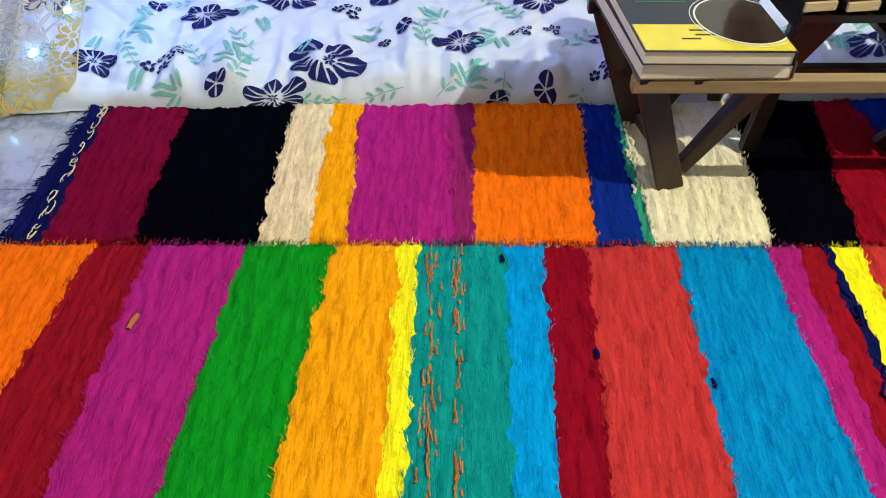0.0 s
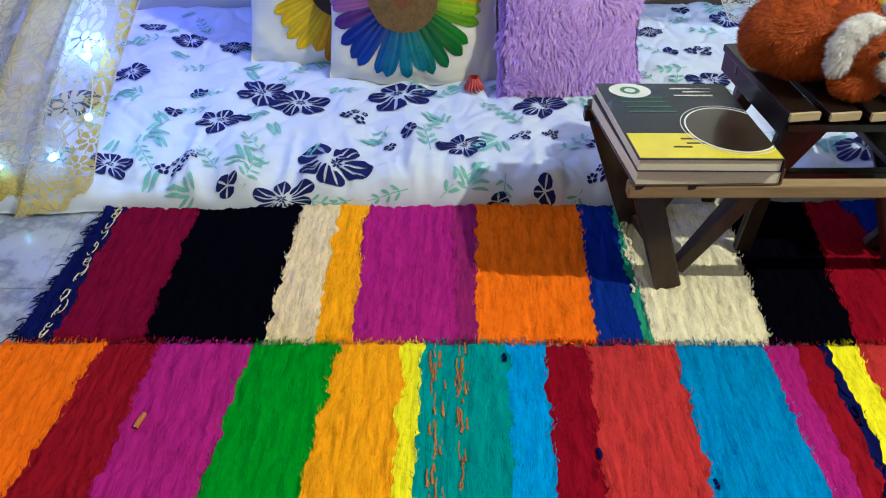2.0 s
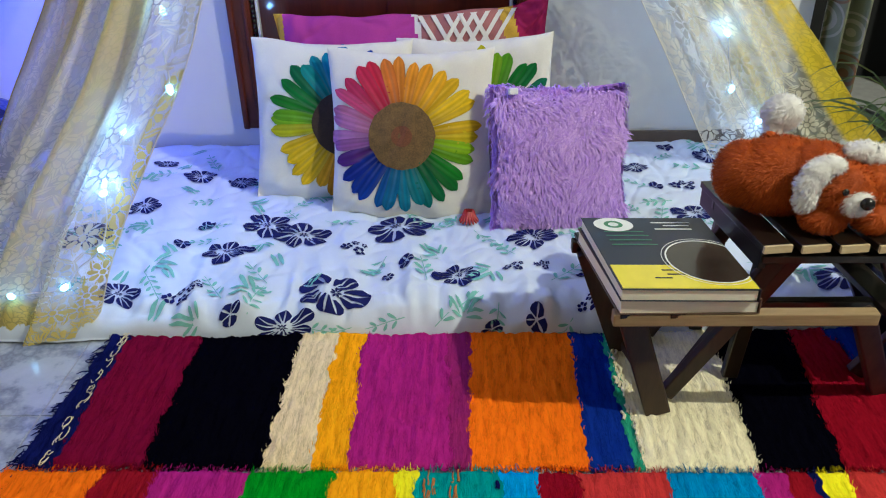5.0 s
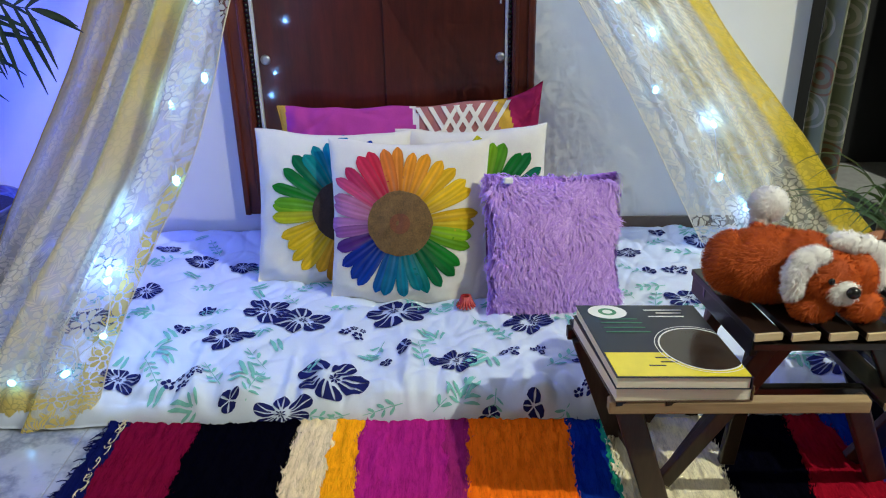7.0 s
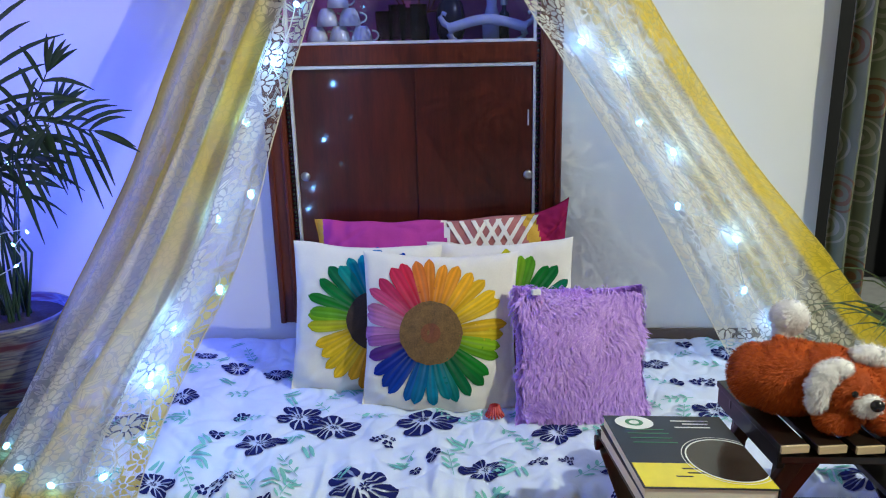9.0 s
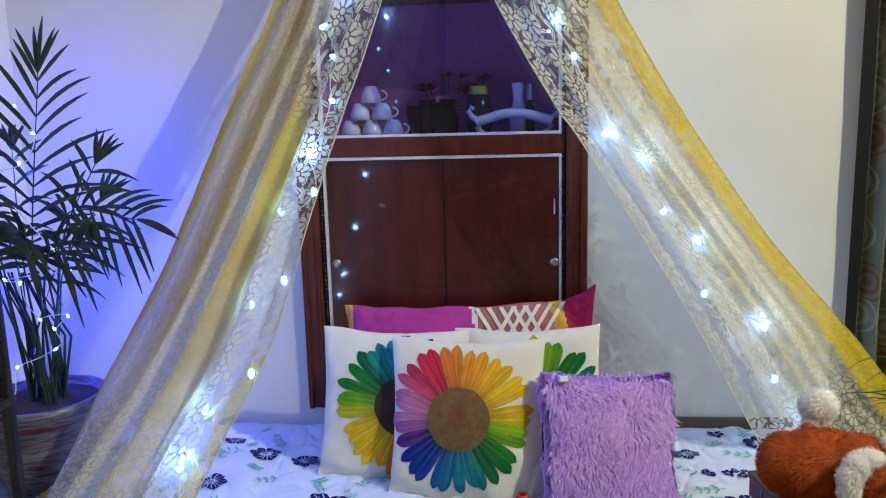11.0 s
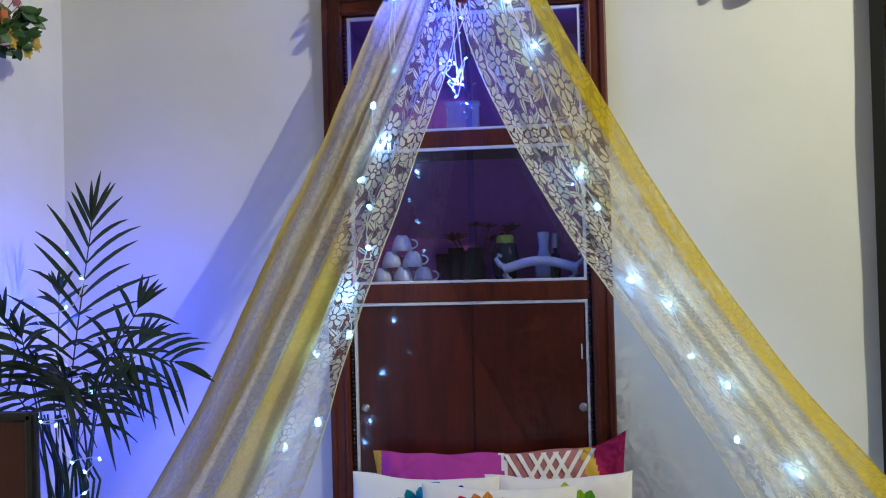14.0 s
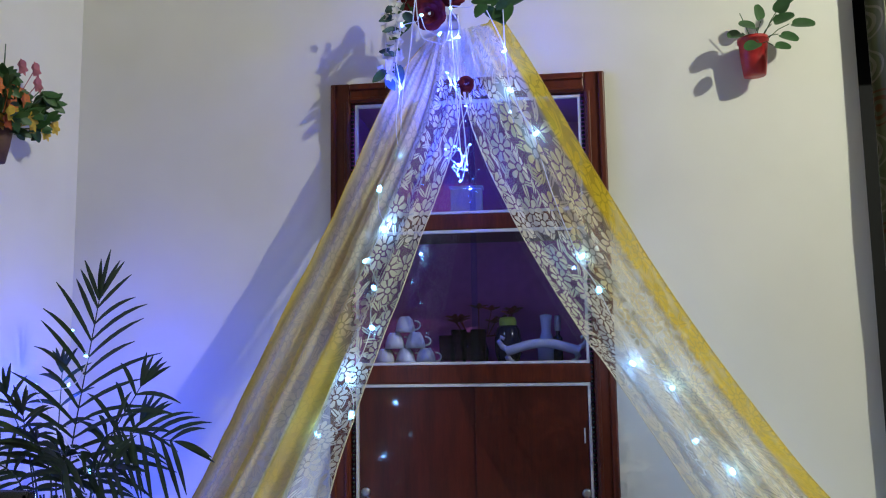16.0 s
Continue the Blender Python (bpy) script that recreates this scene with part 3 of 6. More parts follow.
def mattress():
    xs, curve, back = np.linspace(-1.33, 1.36, 430), np.linspace(1.5, 0, 26), np.linspace(0.004, 1, 130)
    rows = [[(x, sheet_front(x) + 0.085 * (1 - math.sin(a))) for x in xs] for a in curve]
    rows += [[(x, (sheet_front(x) + 0.085) * (1 - k) + 2.435 * k) for x in xs] for k in back]
    rows.insert(0, [(x, sheet_front(x) - 0.003) for x in xs])
    verts = [(x, y, mat_top(x, y)) for row in rows for x, y in row]
    n = len(xs)
    faces = [(j * n + i, j * n + i + 1, (j + 1) * n + i + 1, (j + 1) * n + i) for j in range(len(rows) - 1) for i in range(n - 1)]
    # skirts at the ends and the back
    for line in ([j * n for j in range(len(rows))], [(len(rows) - 1) * n + i for i in range(n)], [j * n + n - 1 for j in range(len(rows))][::-1]):
        k = len(verts)
        verts += [(verts[i][0], verts[i][1], 0.002) for i in line]
        faces += [(line[i], line[i + 1], k + i + 1, k + i) for i in range(len(line) - 1)]
    return tagged(mesh_ob("mattress", verts, faces, SHEET), "thin floor mattress under a white sheet printed with navy flowers", "mattress")


bed = mattress()


def over_edge(x, y):
    """Where a print at y on the flat sheet lies once the sheet is rolled over the front edge."""
    top = sheet_front(x) + 0.085
    return y if y >= top else top - 0.085 * math.sin(min(1.48, (top - y) / 0.135 * 1.571))


def print_on_sheet(name, outline_quads, material):
    """Flat printed shapes: lists of (x, y) rows laid on the sheet."""
    verts, faces = [], []
    for rows in outline_quads:
        k, w = len(verts), len(rows[0])
        rows = [[(x, over_edge(x, y)) for x, y in row] for row in rows]
        for row in rows:
            verts += [(x, y, mat_top(x, y) + 0.0030) for x, y in row]
        faces += [(k + j * w + i, k + j * w + i + 1, k + (j + 1) * w + i + 1, k + (j + 1) * w + i) for j in range(len(rows) - 1) for i in range(w - 1)]
    return mesh_ob(name, verts, faces, material, bed)


def blade_rows(cx, cy, a, r0, r1, w, n=7):
    """Rows across a petal that runs from r0 to r1 at the angle a."""
    ca, sa = math.cos(a), math.sin(a)
    rows = []
    for k in range(n + 1):
        t = k / n
        e = (t - 0.64) / (0.64 if t < 0.64 else 0.36)
        r, h = r0 + (r1 - r0) * t, w * (0.16 + 0.84 * math.sqrt(max(0.0, 1 - e * e))) * 0.5
        rows.append([(cx + r * ca - s * h * sa, cy + r * sa + s * h * ca) for s in (-1, 0, 1)])
    return rows


def fan_petals(x, y, r, n, lo, a0, squash, rnd, splits=3, off=0.0):
    """Broad printed petals round a pale heart, each streaked by fine pale veins that close towards its rim."""
    ca, sa = math.cos(a0), math.sin(a0)
    cuts = sorted(rnd.uniform(-0.16, 0.16) + i for i in range(n))
    quads = []
    for i in range(n):
        span = 6.283 / n
        t0, t1 = cuts[i] * span, (cuts[(i + 1) % n] + (n if i == n - 1 else 0)) * span
        mid, half = (t0 + t1) / 2, (t1 - t0) / 2 * 0.90
        top, skew = rnd.uniform(0.80, 1.12), rnd.uniform(-0.12, 0.12)
        for b in range(splits):
            e0, e1 = -1 + 2 * b / splits, -1 + 2 * (b + 1) / splits
            start = lo * rnd.uniform(0.85, 1.5)
            rows = []
            for k in range(7):
                f = k / 6
                gap = 0.27 * (1 - f) ** 0.7 / splits * 2
                row = []
                for c in range(4):
                    e = e0 + gap * (b > 0) + (e1 - e0 - gap * (b > 0) - gap * (b < splits - 1)) * c / 3
                    rim = top * (1 - 0.26 * abs(e) ** 3 + skew * e)
                    q = (start + (rim - start) * f) * r
                    th = mid + e * half * (0.78 + 0.22 * min(1, 2 * f))
                    u, v = q * math.cos(th) + off * r, q * math.sin(th) * squash
                    row.append((x + u * ca - v * sa, y + u * sa + v * ca))
                rows.append(row)
            quads.append(rows)
    return quads


def printed_flower(x, y, r, kind, rnd):
    a0 = rnd.uniform(0, 6.28)
    if kind == "big":
        a0 = rnd.choice((0.0, 3.14)) + rnd.uniform(-0.5, 0.5)
        quads = fan_petals(x, y, r * 1.20, rnd.choice((5, 6)), 0.26, a0, rnd.uniform(0.66, 0.88), rnd, 3, rnd.uniform(-0.1, 0.18))
        for i in range(7):
            quads.append(blade_rows(x, y, a0 + 0.5 + i * 0.9, r * 0.03, r * rnd.uniform(0.16, 0.26), r * 0.07, 3))
    elif kind == "cluster":
        quads = []
        for cx, cy, s in ((-0.5, 0.1, 0.50), (0.45, -0.2, 0.46), (0.1, 0.62, 0.34), (0.75, 0.5, 0.28)):
            quads += fan_petals(x + cx * r, y + cy * r, r * s, 5, 0.24, a0 + cx, 0.95, rnd, 1)
    else:
        quads = fan_petals(x, y, r * 1.05, 3, 0.12, a0, 0.72, rnd, 2)
    print_on_sheet("printed_flower", quads, NAVY)


def printed_leaf(x, y, rnd, size):
    a0, quads = rnd.uniform(0, 6.28), []
    c, s = math.cos(a0), math.sin(a0)
    style = rnd.random()
    if style < 0.45:
        # broad leaves in two halves with a pale midrib, in ones and threes
        for turn, k in ((0.0, 1.0), (1.15, 0.72), (-1.1, 0.66))[:1 if style < 0.2 else 3]:
            a = a0 + turn
            for sd in (-1, 1):
                quads.append(blade_rows(x - sd * 0.09 * size * math.sin(a), y + sd * 0.09 * size * math.cos(a), a + sd * 0.06, size * 0.08, size * k, size * 0.17 * k, 6))
    else:
        n = rnd.randint(3, 4)
        for k in range(n):
            px, py = x + c * size * 0.42 * k, y + s * size * 0.42 * k
            for sd in (-1, 1):
                quads.append(blade_rows(px, py, a0 + sd * rnd.uniform(0.6, 0.95), size * 0.05, size * (0.46 - 0.05 * k), size * 0.13, 4))
        quads.append([[(x + c * size * t - s * h, y + s * size * t + c * h) for h in (-0.0010, 0.0010)] for t in (-0.3, 0.3, 0.9, 0.42 * n + 0.1)])
    print_on_sheet("printed_leaf", quads, MINT)


BIG = [(-0.88, 2.28, 0.036), (-0.75, 2.19, 0.05), (-0.6, 2.14, 0.04), (-0.85, 1.98, 0.045), (-0.47, 1.86, 0.062), (-0.36, 1.8, 0.068), (-0.12, 1.84, 0.079),
       (-0.54, 1.71, 0.06), (0.05, 1.6, 0.05), (0.25, 1.78, 0.06), (-0.76, 1.54, 0.05), (-0.355, 1.425, 0.058), (-0.235, 1.512, 0.076), (0.59, 2.22, 0.04), (0.83, 2.3, 0.052),
       (0.7, 1.93, 0.06), (-0.93, 1.8, 0.066), (-1.06, 2.17, 0.056), (1.05, 1.85, 0.06), (-1.2, 1.62, 0.06), (1.15, 2.2, 0.055), (0.95, 1.56, 0.06)]
SMALL = [(-0.22, 1.73, 0.034), (-0.61, 1.51, 0.040), (-0.57, 1.545, 0.018), (0.18, 1.62, 0.026), (0.25, 1.64, 0.022), (0.346, 1.474, 0.030), (0.7, 2.09, 0.04), (-1.1, 1.9, 0.03), (1.0, 2.05, 0.03)]
BUDS = [(-0.64, 1.87, 0.032), (-0.67, 1.76, 0.027), (-0.08, 1.66, 0.028), (-0.12, 1.59, 0.019), (0.35, 1.59, 0.028), (-0.471, 1.448, 0.030), (0.226, 1.438, 0.036), (0.125, 1.420, 0.026),
        (0.71, 2.38, 0.035), (0.62, 2.09, 0.026), (-1.27, 2.21, 0.039), (0.55, 1.7, 0.03), (0.85, 1.75, 0.03)]
LEAVES = [(-0.79, 1.86), (-0.83, 1.75), (-0.72, 1.76), (-0.78, 1.65), (-0.72, 1.67), (-0.71, 1.6), (-0.43, 1.51), (-0.39, 1.65), (-0.42, 1.58), (-0.29, 1.42), (-0.09, 1.44), (0.01, 1.44), (0.14, 1.47), (-0.55, 1.43), (-0.43, 1.46), (-0.66, 1.44), (-0.21, 1.42), (0.06, 1.46), (0.30, 1.43), (0.28, 1.57),
          (-0.03, 1.59), (0.0, 1.71), (0.1, 1.8), (0.13, 1.62), (-0.3, 1.88), (0.88, 2.38), (0.59, 2.08), (0.63, 1.99), (-0.51, 1.51), (-0.66, 2.02), (-0.55, 1.98), (-0.95, 2.1), (-0.2, 1.62), (0.42, 1.8), (0.66, 2.28), (0.78, 2.2)]
_r = random.Random(7)
for q in BIG:
    printed_flower(*q, "big", _r)
for q in SMALL:
    printed_flower(*q, "cluster", _r)
for q in BUDS:
    printed_flower(*q, "bud", _r)
for q in LEAVES:
    printed_leaf(*q, _r, _r.uniform(0.05, 0.075))
for _ in range(210):
    q = (_r.uniform(-1.25, 1.3), _r.uniform(1.56, 2.4))
    if all((q[0] - p[0]) ** 2 + (q[1] - p[1]) ** 2 > 0.0042 for p in BIG + SMALL + LEAVES):
        printed_leaf(*q, _r, _r.uniform(0.045, 0.065))
        LEAVES.append(q)

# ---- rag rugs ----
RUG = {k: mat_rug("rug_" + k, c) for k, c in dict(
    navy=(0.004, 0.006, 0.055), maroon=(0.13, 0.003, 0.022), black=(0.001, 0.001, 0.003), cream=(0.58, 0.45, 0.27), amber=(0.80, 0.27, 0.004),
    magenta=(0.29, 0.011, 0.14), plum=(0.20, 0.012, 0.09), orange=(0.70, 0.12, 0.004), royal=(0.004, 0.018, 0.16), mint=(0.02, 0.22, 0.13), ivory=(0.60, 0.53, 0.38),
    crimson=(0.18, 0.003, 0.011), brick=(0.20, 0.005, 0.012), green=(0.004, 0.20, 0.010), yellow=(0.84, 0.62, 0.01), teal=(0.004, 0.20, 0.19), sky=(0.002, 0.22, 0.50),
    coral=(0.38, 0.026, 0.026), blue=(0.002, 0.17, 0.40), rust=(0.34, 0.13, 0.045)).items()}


def rug_height(x, y):
    rows = nz(x * 85, y * 12, 2.0) * 0.0040 + nz(x * 38, y * 26, 7.0) * 0.0045 - 0.0045 * max(0.0, 0.10 - abs(nz(x * 48, y * 17, 4.0))) / 0.10
    return 0.012 + rows + 0.0016 * nz(x * 6, y * 6, 5.0)


def make_rug(label, y0, y1, bounds, colours, edge_seed):
    """bounds: for each stripe border its x at the front (y0) and at the back (y1)."""
    rug = thing("rag_rug", (0, 0, 0), label, "rug", "rag rugs")
    step = 0.0085
    m = int((y1 - y0) / step)
    def border(i, y):
        t = (y - y0) / (y1 - y0)
        a, b = bounds[i]
        return a + (b - a) * t + 0.010 * nz(i * 7.7, y * 24, edge_seed) + 0.006 * nz(i * 3.1, y * 70, edge_seed + 2) + 0.004 * nz(i * 5.3, y * 210, edge_seed)
    for s, col in enumerate(colours):
        w = max(abs(bounds[s + 1][0] - bounds[s][0]), abs(bounds[s + 1][1] - bounds[s][1]))
        n = max(3, int(w / 0.0048))
        verts, faces = [], []
        for j in range(m + 1):
            for i in range(n + 1):
                y = y0 + (y1 - y0) * j / m
                xa, xb = border(s, y), border(s + 1, y)
                x = xa + (xb - xa) * i / n
                rag = 0.010 * nz(x * 70, edge_seed * 3.3) + 0.006 * nz(x * 210, edge_seed)
                if j == 0:
                    y += rag
                if j == m:
                    y += rag * 1.2
                end = min(1.0, min(j, m - j) / 2.0 + 0.25)
                verts.append((x, y, max(0.002, rug_height(x, y) * end)))
        w1 = n + 1
        faces = [(j * w1 + i, j * w1 + i + 1, (j + 1) * w1 + i + 1, (j + 1) * w1 + i) for j in range(m) for i in range(n)]
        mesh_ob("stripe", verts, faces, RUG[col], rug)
        # loose fibres on the pile and a ragged fringe at the ends
        rnd = random.Random(s * 13 + edge_seed)
        spots = []
        for _ in range(int(700 * w / 0.2 * (y1 - y0))):
            y = rnd.uniform(y0, y1)
            xa, xb = border(s, y), border(s + 1, y)
            x = rnd.choice((xa + rnd.uniform(-0.004, 0.006), xb + rnd.uniform(-0.006, 0.004), rnd.uniform(xa, xb)))
            spots.append((Vector((x, y, rug_height(x, y) + 0.0005)), Vector((0, 0, 1))))
        v1 = fur_data(spots, 0.010, 0.0007, (rnd.uniform(-0.2, 0.2), 0.5, -0.2), rnd)
        ends = [(Vector((rnd.uniform(*sorted((border(s, e), border(s + 1, e)))), e + rnd.uniform(-0.006, 0.006), 0.007)), Vector((0, sg, 0.25)).normalized()) for e, sg in ((y0, -1), (y1, 1)) for _ in range(int(w * 700))]
        v2 = fur_data(ends, 0.013, 0.0009, (0, 0, -0.25), rnd)
        tagged(mesh_ob("loose_fibre", *merged([v1, v2]), RUG[col], rug), kind="stuff")
    return rug, border


back_rug, _ = make_rug("shaggy rag rug with maroon, black, magenta and orange stripes", 1.034, 1.60,
    [(-0.775, -0.735), (-0.705, -0.705), (-0.539, -0.540), (-0.315, -0.309), (-0.225, -0.225), (-0.157, -0.164), (0.036, 0.020), (0.072, 0.078), (0.290, 0.302), (0.372, 0.366), (0.392, 0.378), (0.598, 0.620), (0.750, 0.805), (0.97, 0.84), (1.25, 1.25)],
    ["navy", "maroon", "black", "cream", "amber", "magenta", "plum", "orange", "royal", "mint", "ivory", "black", "crimson", "royal"], 1.0)
front_rug, _ = make_rug("shaggy rag rug with orange, magenta, green, teal and blue stripes", 0.10, 1.030,
    [(-0.86, -0.80), (-0.72, -0.602), (-0.530, -0.503), (-0.392, -0.331), (-0.242, -0.176), (-0.064, -0.062), (-0.031, -0.025), (0.115, 0.127), (0.172, 0.194), (0.238, 0.270), (0.414, 0.424), (0.615, 0.581), (0.655, 0.632), (0.690, 0.676), (0.702, 0.694), (0.745, 0.742), (0.95, 0.95)],
    ["orange", "brick", "magenta", "green", "amber", "yellow", "teal", "sky", "crimson", "coral", "blue", "magenta", "brick", "navy", "yellow", "coral"], 2.0)


def flecks():
    """Stray yarn of another colour woven into the stripes, and curls of white yarn along the selvedge."""
    rnd = random.Random(3)
    chunks = []
    for _ in range(120):
        x, y = rnd.choice((rnd.gauss(0.045, 0.005), rnd.gauss(0.002, 0.006), rnd.gauss(0.008, 0.008))), rnd.uniform(0.35, 1.0)
        ln = rnd.uniform(0.01, 0.05)
        pts = [(x + 0.004 * nz(x * 40, t * 9), y + ln * t, rug_height(x, y + ln * t) + 0.0004) for t in np.linspace(0, 1, 5)]
        chunks.append(tube_data(pts, rnd.uniform(0.0014, 0.003), 5, 0.6))
    chunks.append(tube_data([(-0.487, 0.83, 0.011), (-0.484, 0.845, 0.012), (-0.480, 0.86, 0.011)], 0.005, 6))
    tagged(mesh_ob("orange_fleck", *merged(chunks), RUG["rust"], front_rug, "rust orange yarn flecks"), kind="stuff")
    chunks = []
    for _ in range(12):
        x, y = rnd.uniform(0.68, 0.69), rnd.uniform(0.5, 0.95)
        chunks.append(tube_data([(x + rnd.uniform(-0.01, 0.01), y + t * 0.02, rug_height(x, y) + 0.002) for t in range(3)], 0.003, 5))
    for x, y in ((0.119, 0.988), (0.259, 0.785), (0.427, 0.73)):
        chunks.append(tube_data([(x, y - 0.008, 0.011), (x + 0.002, y, 0.012), (x, y + 0.01, 0.011)], 0.004, 5))
    tagged(mesh_ob("navy_fleck", *merged(chunks), RUG["navy"], front_rug, "navy yarn flecks"), kind="stuff")
    white, blue = [], []
    for _ in range(46):
        y = rnd.uniform(1.04, 1.44)
        x = -0.72 + 0.012 * nz(y * 30, 1) - 0.04 * (1.43 - y) * 0.3
        a = rnd.uniform(0, 6.28)
        pts = [(x + 0.006 * math.cos(a + t * 0.7) + 0.002 * t, y + 0.014 * math.sin(a + t * 0.8), 0.012 + 0.002 * t) for t in range(4)]
        white.append(tube_data(pts, 0.0011, 4))
    for _ in range(60):
        y = rnd.uniform(0.95, 1.44)
        x = -0.75 - (1.43 - y) * 0.07
        ln = rnd.uniform(0.008, 0.026)
        blue.append(tube_data([(x + 0.01, y, 0.008), (x - ln * 0.5, y + rnd.uniform(-0.006, 0.006), 0.006), (x - ln, y + rnd.uniform(-0.012, 0.006), 0.003)], 0.0022, 4, 0.4))
    tagged(mesh_ob("white_yarn", *merged(white), RUG["ivory"], back_rug, "curls of white yarn"), kind="stuff")
    tagged(mesh_ob("selvedge_fringe", *merged(blue), RUG["navy"], back_rug, "frayed navy selvedge"), kind="stuff")
    mintw = []
    for _ in range(26):
        y = rnd.uniform(1.05, 1.42)
        x = 0.384 + rnd.uniform(-0.012, 0.012)
        mintw.append(tube_data([(x, y, rug_height(x, y) + 0.001), (x + 0.004, y + 0.012, rug_height(x, y) + 0.003), (x, y + 0.024, rug_height(x, y) + 0.001)], 0.0032, 5))
    tagged(mesh_ob("cream_fleck", *merged(mintw), RUG["ivory"], back_rug, "pale flecks in the green stripe"), kind="stuff")


flecks()

# ---- the sheer canopy ----
L_IN = smooth_line([(-0.215, 2.36, 2.20), (-0.19, 2.24, 1.84), (-0.291, 2.00, 1.42), (-0.394, 1.85, 1.088), (-0.455, 1.75, 0.866), (-0.535, 1.65, 0.59), (-0.72, 1.53, 0.235), (-0.80, 1.438, 0.012)], 10)
L_OUT = smooth_line([(-0.30, 2.37, 2.18), (-0.425, 2.30, 1.97), (-0.610, 2.215, 1.515), (-0.772, 2.140, 1.155), (-0.954, 2.045, 0.730), (-1.091, 1.980, 0.470), (-1.196, 1.945, 0.275), (-1.33, 1.90, 0.01)], 10)
R_IN = smooth_line([(-0.205, 2.37, 2.2), (-0.153, 2.29, 1.844), (-0.001, 2.22, 1.475), (0.176, 2.18, 1.157), (0.257, 2.17, 1.039), (0.547, 2.16, 0.573), (0.781, 2.22, 0.155), (0.833, 2.26, 0.085)], 10)
R_OUT = smooth_line([(-0.1, 2.37, 2.22), (-0.023, 2.35, 2.195), (0.292, 2.32, 1.595), (0.51, 2.3, 1.205), (0.755, 2.28, 0.836), (0.886, 2.26, 0.662), (1.062, 2.23, 0.454), (1.195, 2.17, 0.273), (1.418, 2.03, 0.01)], 10)


def drape_point(inner, outer, s, v, belly, folds, phase, amp):
    a, b = on_line(inner, v), on_line(outer, v)
    mid = (a + b) / 2 + Vector(belly) * v ** 2.2
    p = a * (1 - s) ** 2 + mid * 2 * s * (1 - s) + b * s * s
    p = p.lerp(a.lerp(b, s), 1 - v)
    across = (b - a).normalized()
    nrm = across.cross(Vector((0, 0, 1))).normalized()
    wave = math.sin(2 * math.pi * folds * s + phase + 1.2 * nz(v * 2, s * 2, phase)) + 0.45 * math.sin(2 * math.pi * folds * 2.3 * s + 2 * phase)
    k = (b - a).length
    p += nrm * amp * min(1.0, k * 1.6) * wave * (0.25 + 0.75 * math.sin(math.pi * min(1, s * 1.1 + 0.05)))
    p += nrm * 0.006 * nz(p.x * 9, p.z * 9, 3.0)
    if p.y > 1.44 and -1.33 < p.x < 1.36:
        p.z = max(p.z, mat_top(p.x, p.y) + 0.006)
    else:
        p.z = max(p.z, 0.004)
    return p


def drape(name, label, inner, outer, belly, folds, phase, amp, gold):
    ns, nv = 96, 120
    verts, dye, uvs = [], [], []
    for j in range(nv + 1):
        v = j / nv
        run = 0.0
        last = None
        for i in range(ns + 1):
            s = i / ns
            p = drape_point(inner, outer, s, v, belly, folds, phase, amp)
            run += (p - last).length if last else 0.0
            last = p
            verts.append(p)
            dye.append(gold(s, v))
            uvs.append((run * 1.05 + 0.03 * s, v * 2.35))
    w = ns + 1
    faces = [(j * w + i, j * w + i + 1, (j + 1) * w + i + 1, (j + 1) * w + i) for j in range(nv) for i in range(ns)]
    ob = tagged(mesh_ob(name, verts, faces, LACE), label, "curtain", "canopy drapes")
    uvl = ob.data.uv_layers.new(name="UVMap")
    idx = np.empty(len(ob.data.loops), dtype=np.int32)
    ob.data.loops.foreach_get("vertex_index", idx)
    uvl.data.foreach_set("uv", np.array(uvs)[idx].ravel())
    at = ob.data.color_attributes.new("dye", "FLOAT_COLOR", "POINT")
    at.data.foreach_set("color", np.array([(g, d, 0, 1) for g, d in dye]).ravel())
    # stitched hem along the opening and the outer edge
    for nm, s in (("inner_hem", 0.0), ("outer_hem", 1.0)):
        line = [drape_point(inner, outer, s, v, belly, folds, phase, amp) for v in np.linspace(0.03, 1, 60)]
        tube(nm, line, 0.0016, HEM if s == 0 else GOLD, ob, 5)
    return ob


HEM = mat_cloth("cream_hem", (0.72, 0.68, 0.55), 0.1)
GOLD = mat_cloth("golden_hem", (0.62, 0.45, 0.07), 0.2, broad=40)


def step(a, b, x):
    t = max(0.0, min(1.0, (x - a) / (b - a)))
    return t * t * (3 - 2 * t)


def gold_left(s, v):
    fold = 0.5 + 0.5 * math.sin(s * 19 + 1.2 + 0.8 * v)
    low = step(0.30, 0.55, v)
    inner = step(0.34 - 0.26 * low, 0.46 - 0.22 * low, s)
    band = inner * (0.30 + 0.5 * fold) * (1.0 - 0.6 * step(0.55, 0.85, v))
    dense = inner * (0.74 + 0.16 * fold) * (1.0 - 0.42 * step(0.70, 0.92, v)) + 0.08 * (s > 0.94)
    hem = 1.0 if v > 0.95 or (s < 0.07 and v > 0.72) else 0.0
    return (max(band * (0.5 + 0.5 * step(0.12, 0.5, v)) * (1.3 - 0.3 * v), 0.10, 0.75 * hem), min(0.92, dense + 0.14 * hem))


def gold_right(s, v):
    edge = step(0.76, 0.83, s)
    mid = max(0.0, math.sin(s * 15 + 0.8)) * (s > 0.2)
    low = step(0.40, 0.60, v)
    body = (0.22 + 0.08 * low) * step(0.40 - 0.22 * low, 0.54 - 0.22 * low, s)
    return (max(edge, 0.50 * mid, 0.34 * step(0.35, 0.5, s), 0.08), min(0.96, body + 0.36 * edge + 0.12 * mid))


